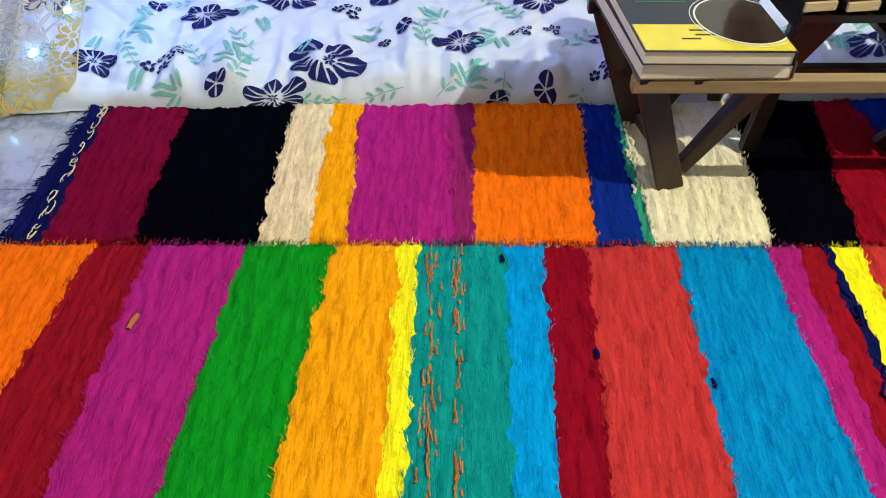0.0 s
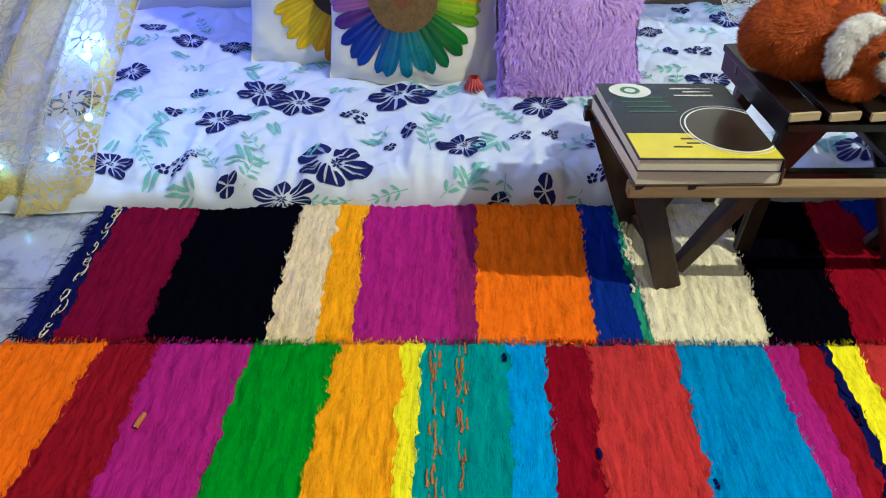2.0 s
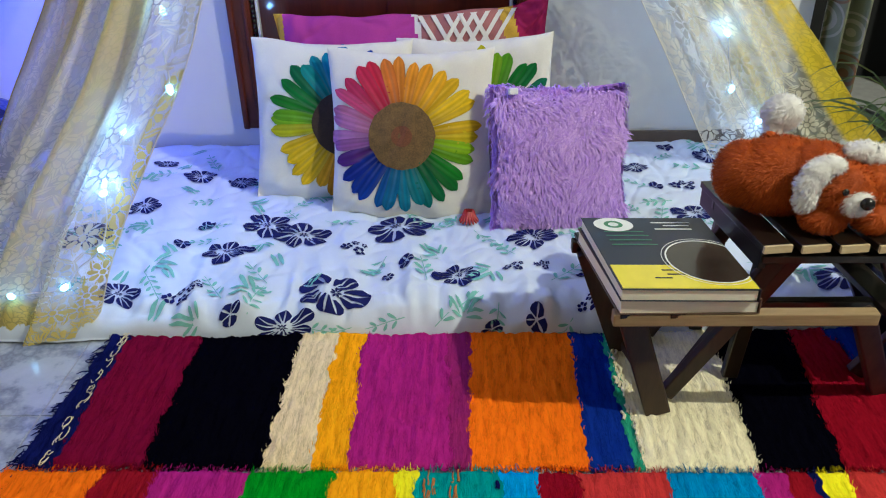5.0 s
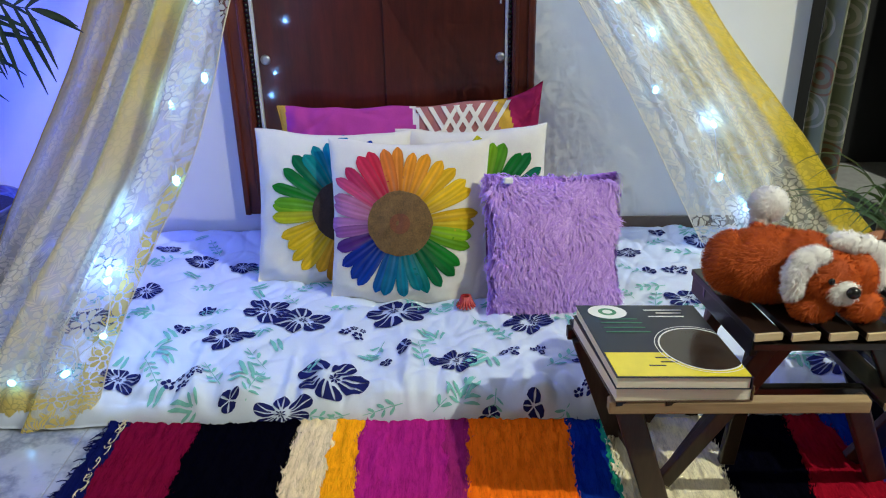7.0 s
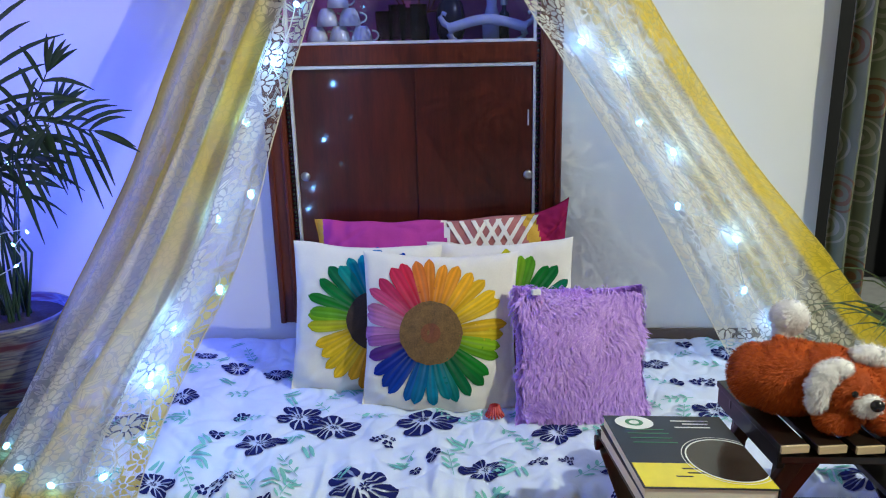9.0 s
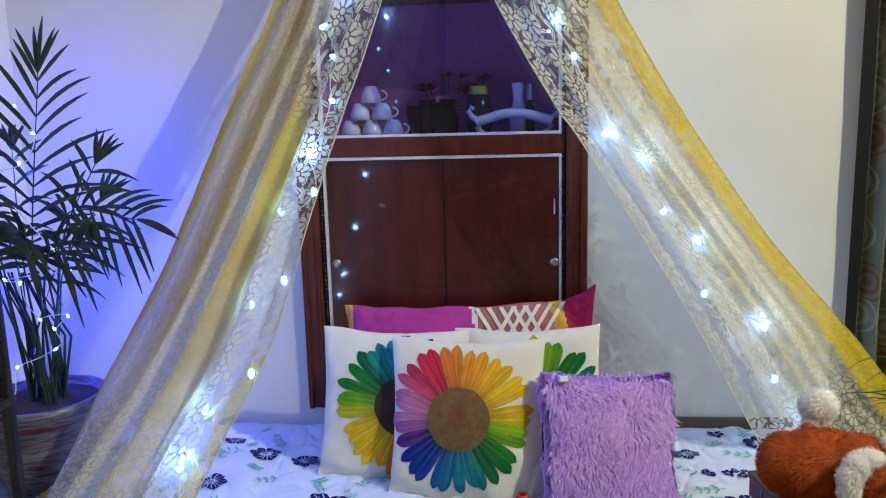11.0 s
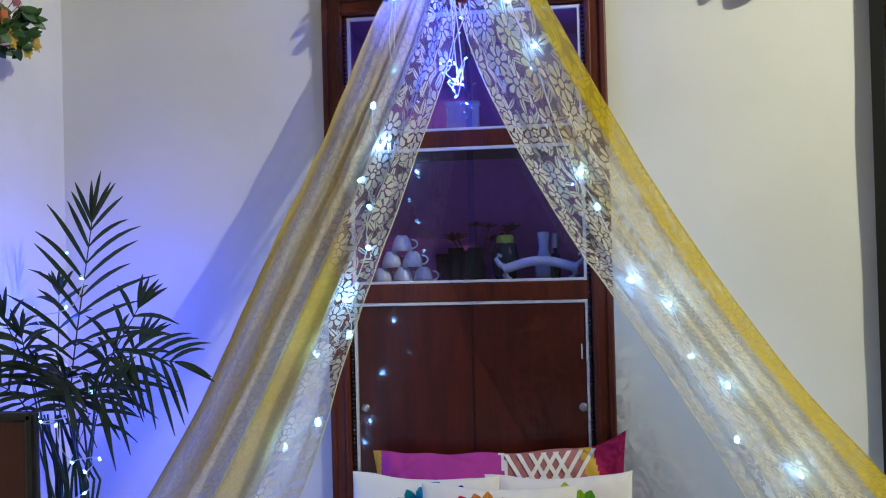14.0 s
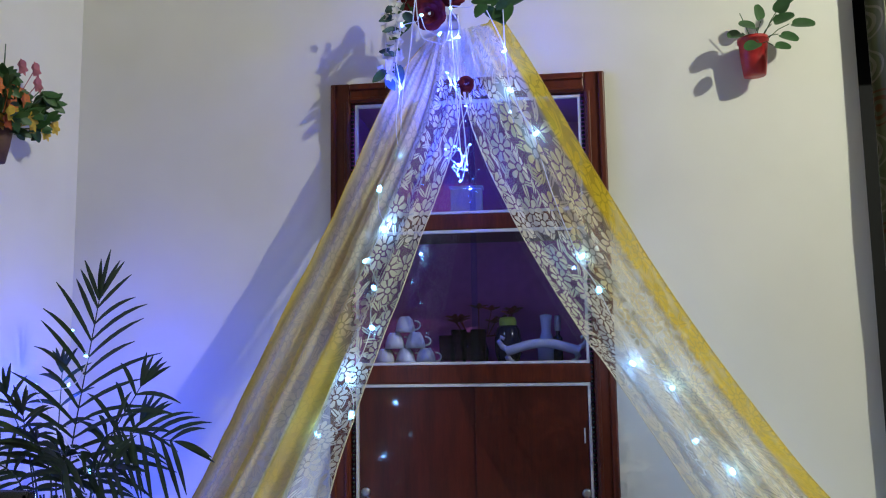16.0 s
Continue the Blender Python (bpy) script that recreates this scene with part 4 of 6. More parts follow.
canopy_l = drape("canopy_drape", "sheer white and gold lace drape hung with fairy lights", L_IN, L_OUT, (-0.16, -0.34, 0.0), 4.5, 0.6, 0.030, gold_left)
canopy_r = drape("canopy_drape", "sheer white lace drape with a golden yellow border and fairy lights", R_IN, R_OUT, (0.03, -0.03, -0.03), 3.5, 2.1, 0.020, gold_right)

# ---- fairy lights ----
L_BULBS = [(-0.43, 2.12, 1.60), (-0.40, 2.08, 1.48), (-0.44, 2.05, 1.38), (-0.41, 2.03, 1.29), (-0.41, 1.99, 1.18), (-0.46, 1.95, 1.04), (-0.44, 1.90, 0.96), (-0.54, 1.91, 0.89), (-0.51, 1.84, 0.75), (-0.61, 1.84, 0.66),
           (-0.58, 1.78, 0.54), (-0.70, 1.77, 0.43), (-0.74, 1.72, 0.32), (-0.76, 1.69, 0.20), (-0.85, 1.64, 0.12), (-0.98, 1.60, 0.09), (-1.09, 1.60, 0.09), (-1.19, 1.64, 0.09)]
R_BULBS = [(-0.03, 2.32, 1.96), (0.05, 2.31, 1.80), (0.18, 2.30, 1.39), (0.24, 2.30, 1.28), (0.33, 2.29, 1.06), (0.44, 2.28, 0.99), (0.49, 2.28, 0.83), (0.60, 2.27, 0.74), (0.61, 2.27, 0.59), (0.78, 2.25, 0.50), (0.83, 2.25, 0.34), (0.92, 2.24, 0.22)]
PLANT_BULBS = [(-1.35, 2.02, 1.19), (-1.30, 2.02, 1.11), (-1.36, 2.02, 1.02), (-1.47, 2.02, 1.02), (-1.28, 2.02, 0.77), (-1.25, 2.02, 0.71), (-1.42, 1.98, 0.69), (-1.37, 1.98, 0.69), (-1.33, 1.98, 0.58), (-1.24, 1.98, 0.59),
               (-1.28, 1.98, 0.54), (-1.28, 1.98, 0.49), (-1.40, 1.96, 0.43), (-1.41, 1.90, 0.34), (-1.38, 1.86, 0.21)]
TOP_BULBS = [(-0.38, 2.22, 1.73), (-0.38, 2.24, 1.97), (-0.37, 2.24, 2.17), (-0.31, 2.24, 2.21), (-0.25, 2.23, 2.13), (-0.19, 2.23, 2.12), (-0.21, 2.24, 2.23), (-0.11, 2.24, 2.24), (-0.03, 2.24, 2.07)]
TAIL_BULBS = [(-0.23, 2.24, 2.01), (-0.21, 2.24, 1.97), (-0.16, 2.24, 1.89), (-0.20, 2.27, 1.77), (-0.22, 2.27, 1.73), (-0.19, 2.26, 1.70), (-0.17, 2.27, 1.74), (-0.20, 2.27, 1.68), (-0.16, 2.27, 1.77), (-0.185, 2.27, 1.655),
              (-0.215, 2.27, 1.70), (-0.175, 2.26, 1.69), (-0.19, 2.28, 1.755), (-0.23, 2.27, 1.755)]


def behind(spots, inner, outer, belly, folds, phase, amp):
    """Bulbs pinned to the face of the cloth."""
    grid = [drape_point(inner, outer, s, v, belly, folds, phase, amp) for s in np.linspace(0, 1, 50) for v in np.linspace(0, 1, 90)]
    out = []
    for x, y, z in spots:
        q = min(grid, key=lambda g: (g.x - x) ** 2 + (g.z - z) ** 2 + 0.15 * (g.y - y) ** 2)
        out.append((x, q.y - 0.012, max(z, 0.10)))
    return out


def light_string(label, spots, lamps, watts, sag, seed, size=1.0):
    rnd = random.Random(seed)
    st = thing("fairy_lights", (0, 0, 0), label, "string lights", "fairy light strings")
    line = [Vector(spots[0])]
    for a, b in zip(spots, spots[1:]):
        a, b = Vector(a), Vector(b)
        off = Vector((rnd.uniform(-1, 1), rnd.uniform(-0.5, 0.5), rnd.uniform(-1, 0.2))) * sag
        line += [a.lerp(b, 0.5) + off, b]
    tube("wire", smooth_line(line, 5), 0.0017, WIRE, st, 5)
    for p in spots:
        d = Vector((rnd.uniform(-1, 1), rnd.uniform(-1, 0), rnd.uniform(-1, 1))).normalized()
        q = Vector(p) + d * 0.007
        v, f = lathe_data([(0.0003, -0.005), (0.0042, -0.004), (0.0048, 0.0), (0.0042, 0.006), (0.002, 0.009), (0.0003, 0.010)], 8)
        v = [tuple(size * q for q in k) for k in v]
        r = d.to_track_quat("Z", "Y").to_matrix()
        mesh_ob("bulb", [q + r @ Vector(k) for k in v], f, BULB, st)
        v, f = lathe_data([(0.0022, -0.010), (0.0026, -0.0052), (0.0003, -0.0051)], 7)
        mesh_ob("socket", [q + r @ Vector(k) for k in v], f, WIRE, st)
    for i in lamps:
        x, y, z = spots[i]
        bulb_lamp("bulb_light", (x, y + (0.040 if seed < 3 else 0.13 if seed == 3 else -0.012), z + 0.004), watts, HALO if watts < 1.2 else BLUE, 0.006)
    return st


light_string("string of cool white fairy lights behind the canopy drape", behind(L_BULBS, L_IN, L_OUT, (-0.16, -0.34, 0.0), 4.5, 0.6, 0.030), (1, 5, 7, 9, 11, 12), 0.7, 0.012, 1, 1.5)
light_string("string of cool white fairy lights along the gold-edged drape", behind(R_BULBS, R_IN, R_OUT, (0.03, -0.03, -0.03), 3.5, 2.1, 0.020), (0, 1, 2, 4, 5, 7, 9, 11), 0.42, 0.010, 2, 1.5)
light_string("string of blue-white fairy lights wound round the potted palm", PLANT_BULBS, (1, 3, 7, 9, 12, 14), 3.1, 0.02, 3, 0.8)
crown_lights = light_string("loops of fairy lights over the rose garland", TOP_BULBS, (1, 5, 8), 2.6, 0.02, 4)
light_string("dangling bunch of fairy lights at the canopy opening", TAIL_BULBS, (5, 1), 4.2, 0.006, 5, 0.6)

# slack wire that hangs between the bulbs at the crown
for run in ([(-0.319, 2.235, 2.32), (-0.347, 2.235, 2.068), (-0.371, 2.235, 1.936), (-0.38, 2.235, 1.73)], [(-0.212, 2.235, 2.32), (-0.206, 2.235, 2.136), (-0.196, 2.235, 1.964), (-0.188, 2.245, 1.795), (-0.18, 2.26, 1.684)],
            [(-0.19, 2.235, 2.12), (-0.184, 2.235, 1.964), (-0.170, 2.245, 1.795), (-0.165, 2.26, 1.702)], [(-0.325, 2.225, 2.30), (-0.307, 2.22, 2.139), (-0.261, 2.22, 2.105), (-0.22, 2.22, 2.114), (-0.203, 2.225, 2.28)],
            [(-0.038, 2.24, 2.24), (-0.032, 2.24, 2.05), (-0.016, 2.24, 1.936), (0.043, 2.25, 1.80)]):
    tube("wire", smooth_line(run, 6), 0.0019, WIRE, crown_lights, 6)

# ---- cushions ----
def puff(u, v, t):
    return t * (max(0.0, (1 - u * u) * (1 - v * v))) ** 0.42


def soft(x, z, w):
    """Slack and shallow creases in the cover."""
    low = max(0.0, -z / 0.2 - 0.35)
    folds = 0.016 * low * nz(x * 16 + z * 6, z * 26, w * 23) + 0.008 * max(0.0, abs(x) / 0.2 - 0.55) * nz(x * 30, z * 14, w * 11)
    return folds + 0.008 * nz(x * 7, z * 7, w * 50) + 0.003 * nz(x * 22 + z * 9, z * 20, w * 31) - 0.005 * max(0.0, 0.12 - abs(nz(x * 9 - z * 6, z * 8, w * 17))) / 0.12


def pinch(k):
    """How far a seam draws in at mid-length: the top and sides do, the bottom seam slumps."""
    return 0.075 if k >= 0 else -0.035


def cushion_xy(u, v, w, h):
    return (w / 2 * u * (1 - 0.06 * (1 - v * v)), h / 2 * v * (1 - pinch(v) * (1 - u * u)))


def cushion_face(x, z, w, h, t, lift=0.0016):
    """The front of a cushion over its own (x, z), for prints."""
    u, v = 2 * x / w, 2 * z / h
    for _ in range(3):
        u = min(1, max(-1, 2 * x / w / (1 - 0.06 * (1 - v * v))))
        v = min(1, max(-1, 2 * z / h / (1 - pinch(z) * (1 - u * u))))
    return Vector((x, -puff(u, v, t) - soft(x, z, w) - lift, z))


def cushion_body(name, w, h, t, material, n=56, ear=0.0):
    verts, faces = [], []
    grid = [math.sin(k * math.pi / 2) for k in np.linspace(-1, 1, n + 1)]
    for side in (-1, 1):
        for v in grid:
            for u in grid:
                x, z = cushion_xy(u, v, w, h)
                verts.append((x, side * puff(u, v, t) + (side == -1) * -soft(x, z, w) * (abs(u) < 0.999 and abs(v) < 0.999), z + 0.010 * nz(x * 9, v * 2, w * 7 + t * 90) * v * v * v * v + ear * max(0.0, u) ** 8 * (0.5 + 0.5 * v)))
    k = n + 1
    for s in (0, 1):
        o = s * k * k
        for j in range(n):
            for i in range(n):
                q = (o + j * k + i, o + j * k + i + 1, o + (j + 1) * k + i + 1, o + (j + 1) * k + i)
                faces.append(q if s == 0 else q[::-1])
    return mesh_ob(name, verts, faces, material)


# printed colours round the flower: degrees and colour, anticlockwise from the right
WHEEL = [(-12, (0.30, 0.52, 0.02)), (2, (0.82, 0.56, 0.02)), (40, (0.86, 0.60, 0.025)), (62, (0.82, 0.40, 0.03)), (88, (0.80, 0.33, 0.035)), (101, (0.76, 0.26, 0.06)), (113, (0.62, 0.04, 0.09)), (140, (0.66, 0.06, 0.18)),
         (158, (0.70, 0.28, 0.46)), (182, (0.56, 0.25, 0.50)), (198, (0.26, 0.06, 0.30)), (212, (0.015, 0.04, 0.33)), (245, (0.01, 0.09, 0.44)), (262, (0.02, 0.28, 0.48)), (284, (0.02, 0.32, 0.36)), (300, (0.01, 0.20, 0.09)), (325, (0.02, 0.24, 0.03)), (340, (0.22, 0.46, 0.02)), (348, (0.30, 0.52, 0.02)), (362, (0.82, 0.56, 0.02))]


def wheel_colour(deg):
    deg = (deg + 12) % 360 - 12
    for (a, ca), (b, cb) in zip(WHEEL, WHEEL[1:]):
        if a <= deg <= b:
            k = (deg - a) / (b - a)
            return tuple(p + (q - p) * k for p, q in zip(ca, cb))
    return WHEEL[0][1]


PETAL = mat_petal("petal_print")
DISC = mat_plain("seed_disc_print", (0.15, 0.085, 0.03), 0.85, 0.55, 300, bumps=0.5)
DISC_MID = mat_plain("seed_disc_heart", (0.17, 0.055, 0.025), 0.85, 0.5, 300, bumps=0.5)
DISC_DARK = mat_plain("dark_seed_disc", (0.035, 0.018, 0.014), 0.85, 0.5, 300, bumps=0.5)


def flower_cushion(label, place, tilt, rz, w, turn, roll=0.0, cx=0.0, cz=0.0, disc=DISC, size=1.0):
    t = 0.066
    c = tagged(cushion_body("cushion", w, w, t, CANVAS), label, "cushion", "flower cushions")
    c.matrix_basis = pose(*place, 0, 0, rz) @ pose(0, 0, 0, -tilt, roll, 0)
    k = w / 0.42 * size
    n = 32
    rnd = random.Random(int(turn) + 3)
    lim = w * 0.478
    for i in range(n):
        a = 2 * math.pi * (i + rnd.uniform(-0.22, 0.22)) / n
        hue = np.array(wheel_colour(math.degrees(a) - turn)) ** 1.22 * rnd.uniform(0.88, 1.15)
        r0, r1, hw = 0.070 * k, (0.196 + rnd.uniform(-0.016, 0.007)) * k, 0.0163 * k * rnd.uniform(0.86, 1.12)
        bend = rnd.uniform(-0.05, 0.05)
        verts, ink, m = [], [], 12
        for q in range(m + 1):
            s = q / m
            r, aa = r0 + (r1 - r0) * s, a + bend * s * s
            half = hw * (0.50 + 0.50 * math.sin(math.pi * min(1, 0.08 + 0.60 * s))) * math.sqrt(max(0.02, 1 - max(0, (s - 0.78) / 0.22) ** 2))
            for e in (-1, -0.6, -0.2, 0.15, 0.5, 0.85, 1):
                x, z = cx + r * math.cos(aa) - e * half * math.sin(aa), cz + r * math.sin(aa) + e * half * math.cos(aa)
                verts.append(cushion_face(max(-lim, min(lim, x)), max(-lim, min(lim, z)), w, w, t, 0.0024 + 0.0005 * (i % 2)))
                wash = {-1: 0.72, -0.6: 0.95, -0.2: 0.76, 0.15: 1.10, 0.5: 0.84, 0.85: 0.95, 1: 0.76}[e] * (0.62 + 0.38 * min(1, s * 2.2))
                pale = 0.10 * max(0.0, math.sin(e * 5 + i * 1.7)) * (1 - s)
                ink.append(tuple(min(1.0, h * wash * (1 - pale) + 0.75 * pale) for h in hue) + (1.0,))
        faces = [(7 * j + e, 7 * j + e + 1, 7 * j + e + 8, 7 * j + e + 7) for j in range(m) for e in range(6)]
        po = mesh_ob("petal", verts, faces, PETAL, c)
        po.data.color_attributes.new("ink", "FLOAT_COLOR", "POINT").data.foreach_set("color", np.array(ink).ravel())
    for nm, rr, mt, lift in (("seed_disc", 0.083 * k, disc, 0.0042), ("seed_heart", 0.026 * k, DISC_MID if disc is DISC else disc, 0.0050)):
        verts = [cushion_face(cx, cz, w, w, t, lift)]
        rings, seg = 6, 40
        for q in range(1, rings + 1):
            rag = [1 + (0.018 * rnd.uniform(-1, 1) if q == rings else 0) for _ in range(seg)]
            verts += [cushion_face(max(-lim, min(lim, cx + g * rr * q / rings * math.cos(b))), cz + g * rr * q / rings * math.sin(b), w, w, t, lift) for b, g in zip(np.linspace(0, 2 * math.pi, seg, endpoint=False), rag)]
        faces = [(0, 1 + i, 1 + (i + 1) % seg) for i in range(seg)]
        faces += [(1 + q * seg + i, 1 + (q + 1) * seg + i, 1 + (q + 1) * seg + (i + 1) % seg, 1 + q * seg + (i + 1) % seg) for q in range(rings - 1) for i in range(seg)]
        mesh_ob(nm, verts, faces, mt, c)
    return c


flower_cushion("cream canvas cushion printed with a large rainbow sunflower", (-0.080, 2.010, 0.278), 19, 0, 0.45, 0, roll=0.5, cx=-0.022, cz=-0.008)
flower_cushion("cream cushion with a rainbow flower half hidden behind another cushion", (-0.308, 2.118, 0.276), 16, 4, 0.45, 194, roll=2.5, cx=0.034, cz=-0.006, disc=DISC_DARK)
flower_cushion("cream cushion with dark green petals at the back", (0.100, 2.185, 0.262), 14, -3, 0.45, 96, roll=-2.5, cx=0.03, cz=-0.02)
flower_cushion("cream cushion with blue petals at the back", (-0.195, 2.240, 0.235), 13, 2, 0.43, 150, roll=-2.5, cz=-0.005)


def long_pillow():
    w, h, t = 0.83, 0.50, 0.055
    pink = mat_cloth("magenta_print", (0.44, 0.05, 0.28), 0.12, 300)
    wine = mat_cloth("crimson_print", (0.36, 0.015, 0.08), 0.12, 300)
    ochre = mat_cloth("ochre_print", (0.60, 0.36, 0.05), 0.15, 300)
    rose = mat_cloth("dusky_print", (0.38, 0.14, 0.14), 0.12, 300)
    p = tagged(cushion_body("pillow", w, h, t, CANVAS, 130, 0.038), "long pillow in magenta, ochre and crimson with white lattice print", "pillow")
    p.matrix_basis = pose(-0.085, 2.335, 0.280, -11, -2.0, 0)

    def quad(name, c, mt, lift, n=14):
        verts = []
        for j in range(n + 1):
            for i in range(n + 1):
                s, q = i / n, j / n
                x = (c[0][0] * (1 - s) + c[1][0] * s) * (1 - q) + (c[3][0] * (1 - s) + c[2][0] * s) * q
                z = (c[0][1] * (1 - s) + c[1][1] * s) * (1 - q) + (c[3][1] * (1 - s) + c[2][1] * s) * q
                x, z = cushion_xy(max(-0.985, min(0.985, x)), max(-0.985, min(0.985, z)), w, h)
                verts.append(cushion_face(x, z, w, h, t, lift))
        k = n + 1
        mesh_ob(name, verts, [(j * k + i, j * k + i + 1, (j + 1) * k + i + 1, (j + 1) * k + i) for j in range(n) for i in range(n)], mt, p)

    for mt in (pink, rose, ochre, wine):
        p.data.materials.append(mt)
    for f in p.data.polygons:
        x, z = f.center.x * 2 / w, f.center.z * 2 / h
        lean = 0.12 * z
        f.material_index = 4 if x > 0.84 - lean else 3 if (x > 0.74 - lean or x < -0.93) else 2 if x > 0.16 - lean else 0 if x > 0.12 - lean else 1
    for k in range(11):
        for d in (1, -1):
            x0 = 0.10 + 0.095 * k
            xa, xb = x0 - 0.15 * d, x0 + 0.15 * d
            if 0.0 < min(xa, xb) and max(xa, xb) < 0.74:
                quad("lattice_bar", [(xa, 0.10), (xa + 0.036, 0.10), (xb + 0.036, 0.975), (xb, 0.975)], CANVAS, 0.0036 + 0.0003 * d, 12)


long_pillow()


def fur_cushion():
    w, h, t = 0.372, 0.375, 0.062
    c = tagged(cushion_body("fur_cushion", w, h, t, PURPLE), "fluffy lilac faux-fur cushion leaning on the others", "cushion")
    c.matrix_basis = pose(0.312, 1.942, 0.238, 0, 0, 9) @ pose(0, 0, 0, -22, 3.0, 0)
    rnd = random.Random(11)
    chunks = []
    for _ in range(5200):
        # a lock of strands that lean together
        u, v = rnd.uniform(-1, 1), rnd.uniform(-1, 1)
        x, z = cushion_xy(u, v, w, h)
        rim = abs(u) > 0.92 or abs(v) > 0.92
        n = Vector((u, -0.3, v)).normalized() if rim else Vector((u * 0.4, -1, v * 0.4)).normalized()
        a = 1.9 * nz(x * 11, z * 11, 2.0) + rnd.uniform(-0.35, 0.35)
        comb = Vector((math.sin(a) * 0.8, 0.05, -0.8 * math.cos(a)))
        lock = rnd.uniform(0.75, 1.35)
        spots = []
        for _ in range(5):
            p = Vector((x + rnd.gauss(0, 0.0028), -puff(u, v, t), z + rnd.gauss(0, 0.0028)))
            spots.append((p, n))
        chunks.append(fur_data(spots, 0.022 * lock, 0.0024, comb, rnd, 0.45, 0.22))
    tagged(mesh_ob("fur", *merged(chunks), LILAC, c, smooth=False), kind="stuff")
    bow = mat_cloth("white_tag", (0.8, 0.8, 0.85), 0.1)
    box("tag", (-0.142, -0.118, -0.055, -0.035, 0.155, 0.172), bow, c, 0.004, "small white fabric tag")


def mat_strands(name, colour, tip):
    """Fur strands, each a little different."""
    m, nt, b = mat_new(name)
    g = nt.nodes.new("ShaderNodeNewGeometry")
    v = noise_tex(nt, coords(nt), 9, 3)
    f = mth(nt, "ADD", mth(nt, "MULTIPLY", g.outputs["Random Per Island"], 0.6), mth(nt, "MULTIPLY", v, 0.4))
    link(nt, ramp(nt, f, [(0.1, colour), (0.9, tip)]), b.inputs["Base Color"])
    b.inputs["Roughness"].default_value = 0.6
    b.inputs["Specular IOR Level"].default_value = 0.25
    return m


LILAC = mat_strands("lilac_fur", (0.50, 0.25, 0.86), (0.78, 0.52, 1.0))
fur_cushion()
tassel = tagged(mesh_ob("tassel", *merged([tube_data([(0.075 + 0.01 * math.cos(a), 1.885 + 0.012 * math.sin(a), 0.10), (0.075 + 0.018 * math.cos(a), 1.875 + 0.018 * math.sin(a), 0.085), (0.075 + 0.026 * math.cos(a), 1.87 + 0.024 * math.sin(a), 0.078)], 0.005, 5, 0.5) for a in np.arange(0, 6.28, 0.4)]), RED), "small red yarn tassel between the cushions", "tassel")

# ---- stands, books, toy ----
def book_table():
    s = thing("folding_stand", (0, 0, 0), "low folding wooden stand with crossed legs holding two books", "stand")
    beam("front_rail", (0.325, 1.138, 0.270), (0.788, 1.138, 0.270), 0.024, 0.026, WOOD_RAW, s, 0.003, (0, 1, 0), "pale cut edge of the front rail")
    beam("back_rail", (0.285, 1.41, 0.262), (0.56, 1.41, 0.262), 0.024, 0.026, WOOD_DARK, s, 0.003)
    for x in (0.362, 0.45):
        beam("slat", (x, 1.128, 0.280), (x - 0.045, 1.43, 0.280), 0.010, 0.052, WOOD_DARK, s, 0.002, (0, 0, 1))
    beam("leg", (0.362, 1.170, 0.262), (0.443, 1.185, 0.012), 0.028, 0.050, WOOD_LEG, s, 0.004)
    beam("leg", (0.600, 1.21, 0.262), (0.462, 1.215, 0.030), 0.022, 0.030, WOOD_LEG, s, 0.003)
    beam("leg", (0.315, 1.39, 0.262), (0.405, 1.39, 0.012), 0.028, 0.045, WOOD_LEG, s, 0.004)
    beam("leg", (0.775, 1.16, 0.262), (0.905, 1.25, 0.012), 0.028, 0.040, WOOD_LEG, s, 0.004)
    beam("stretcher", (0.452, 1.19, 0.035), (0.41, 1.37, 0.035), 0.02, 0.02, WOOD_LEG, s, 0.003)


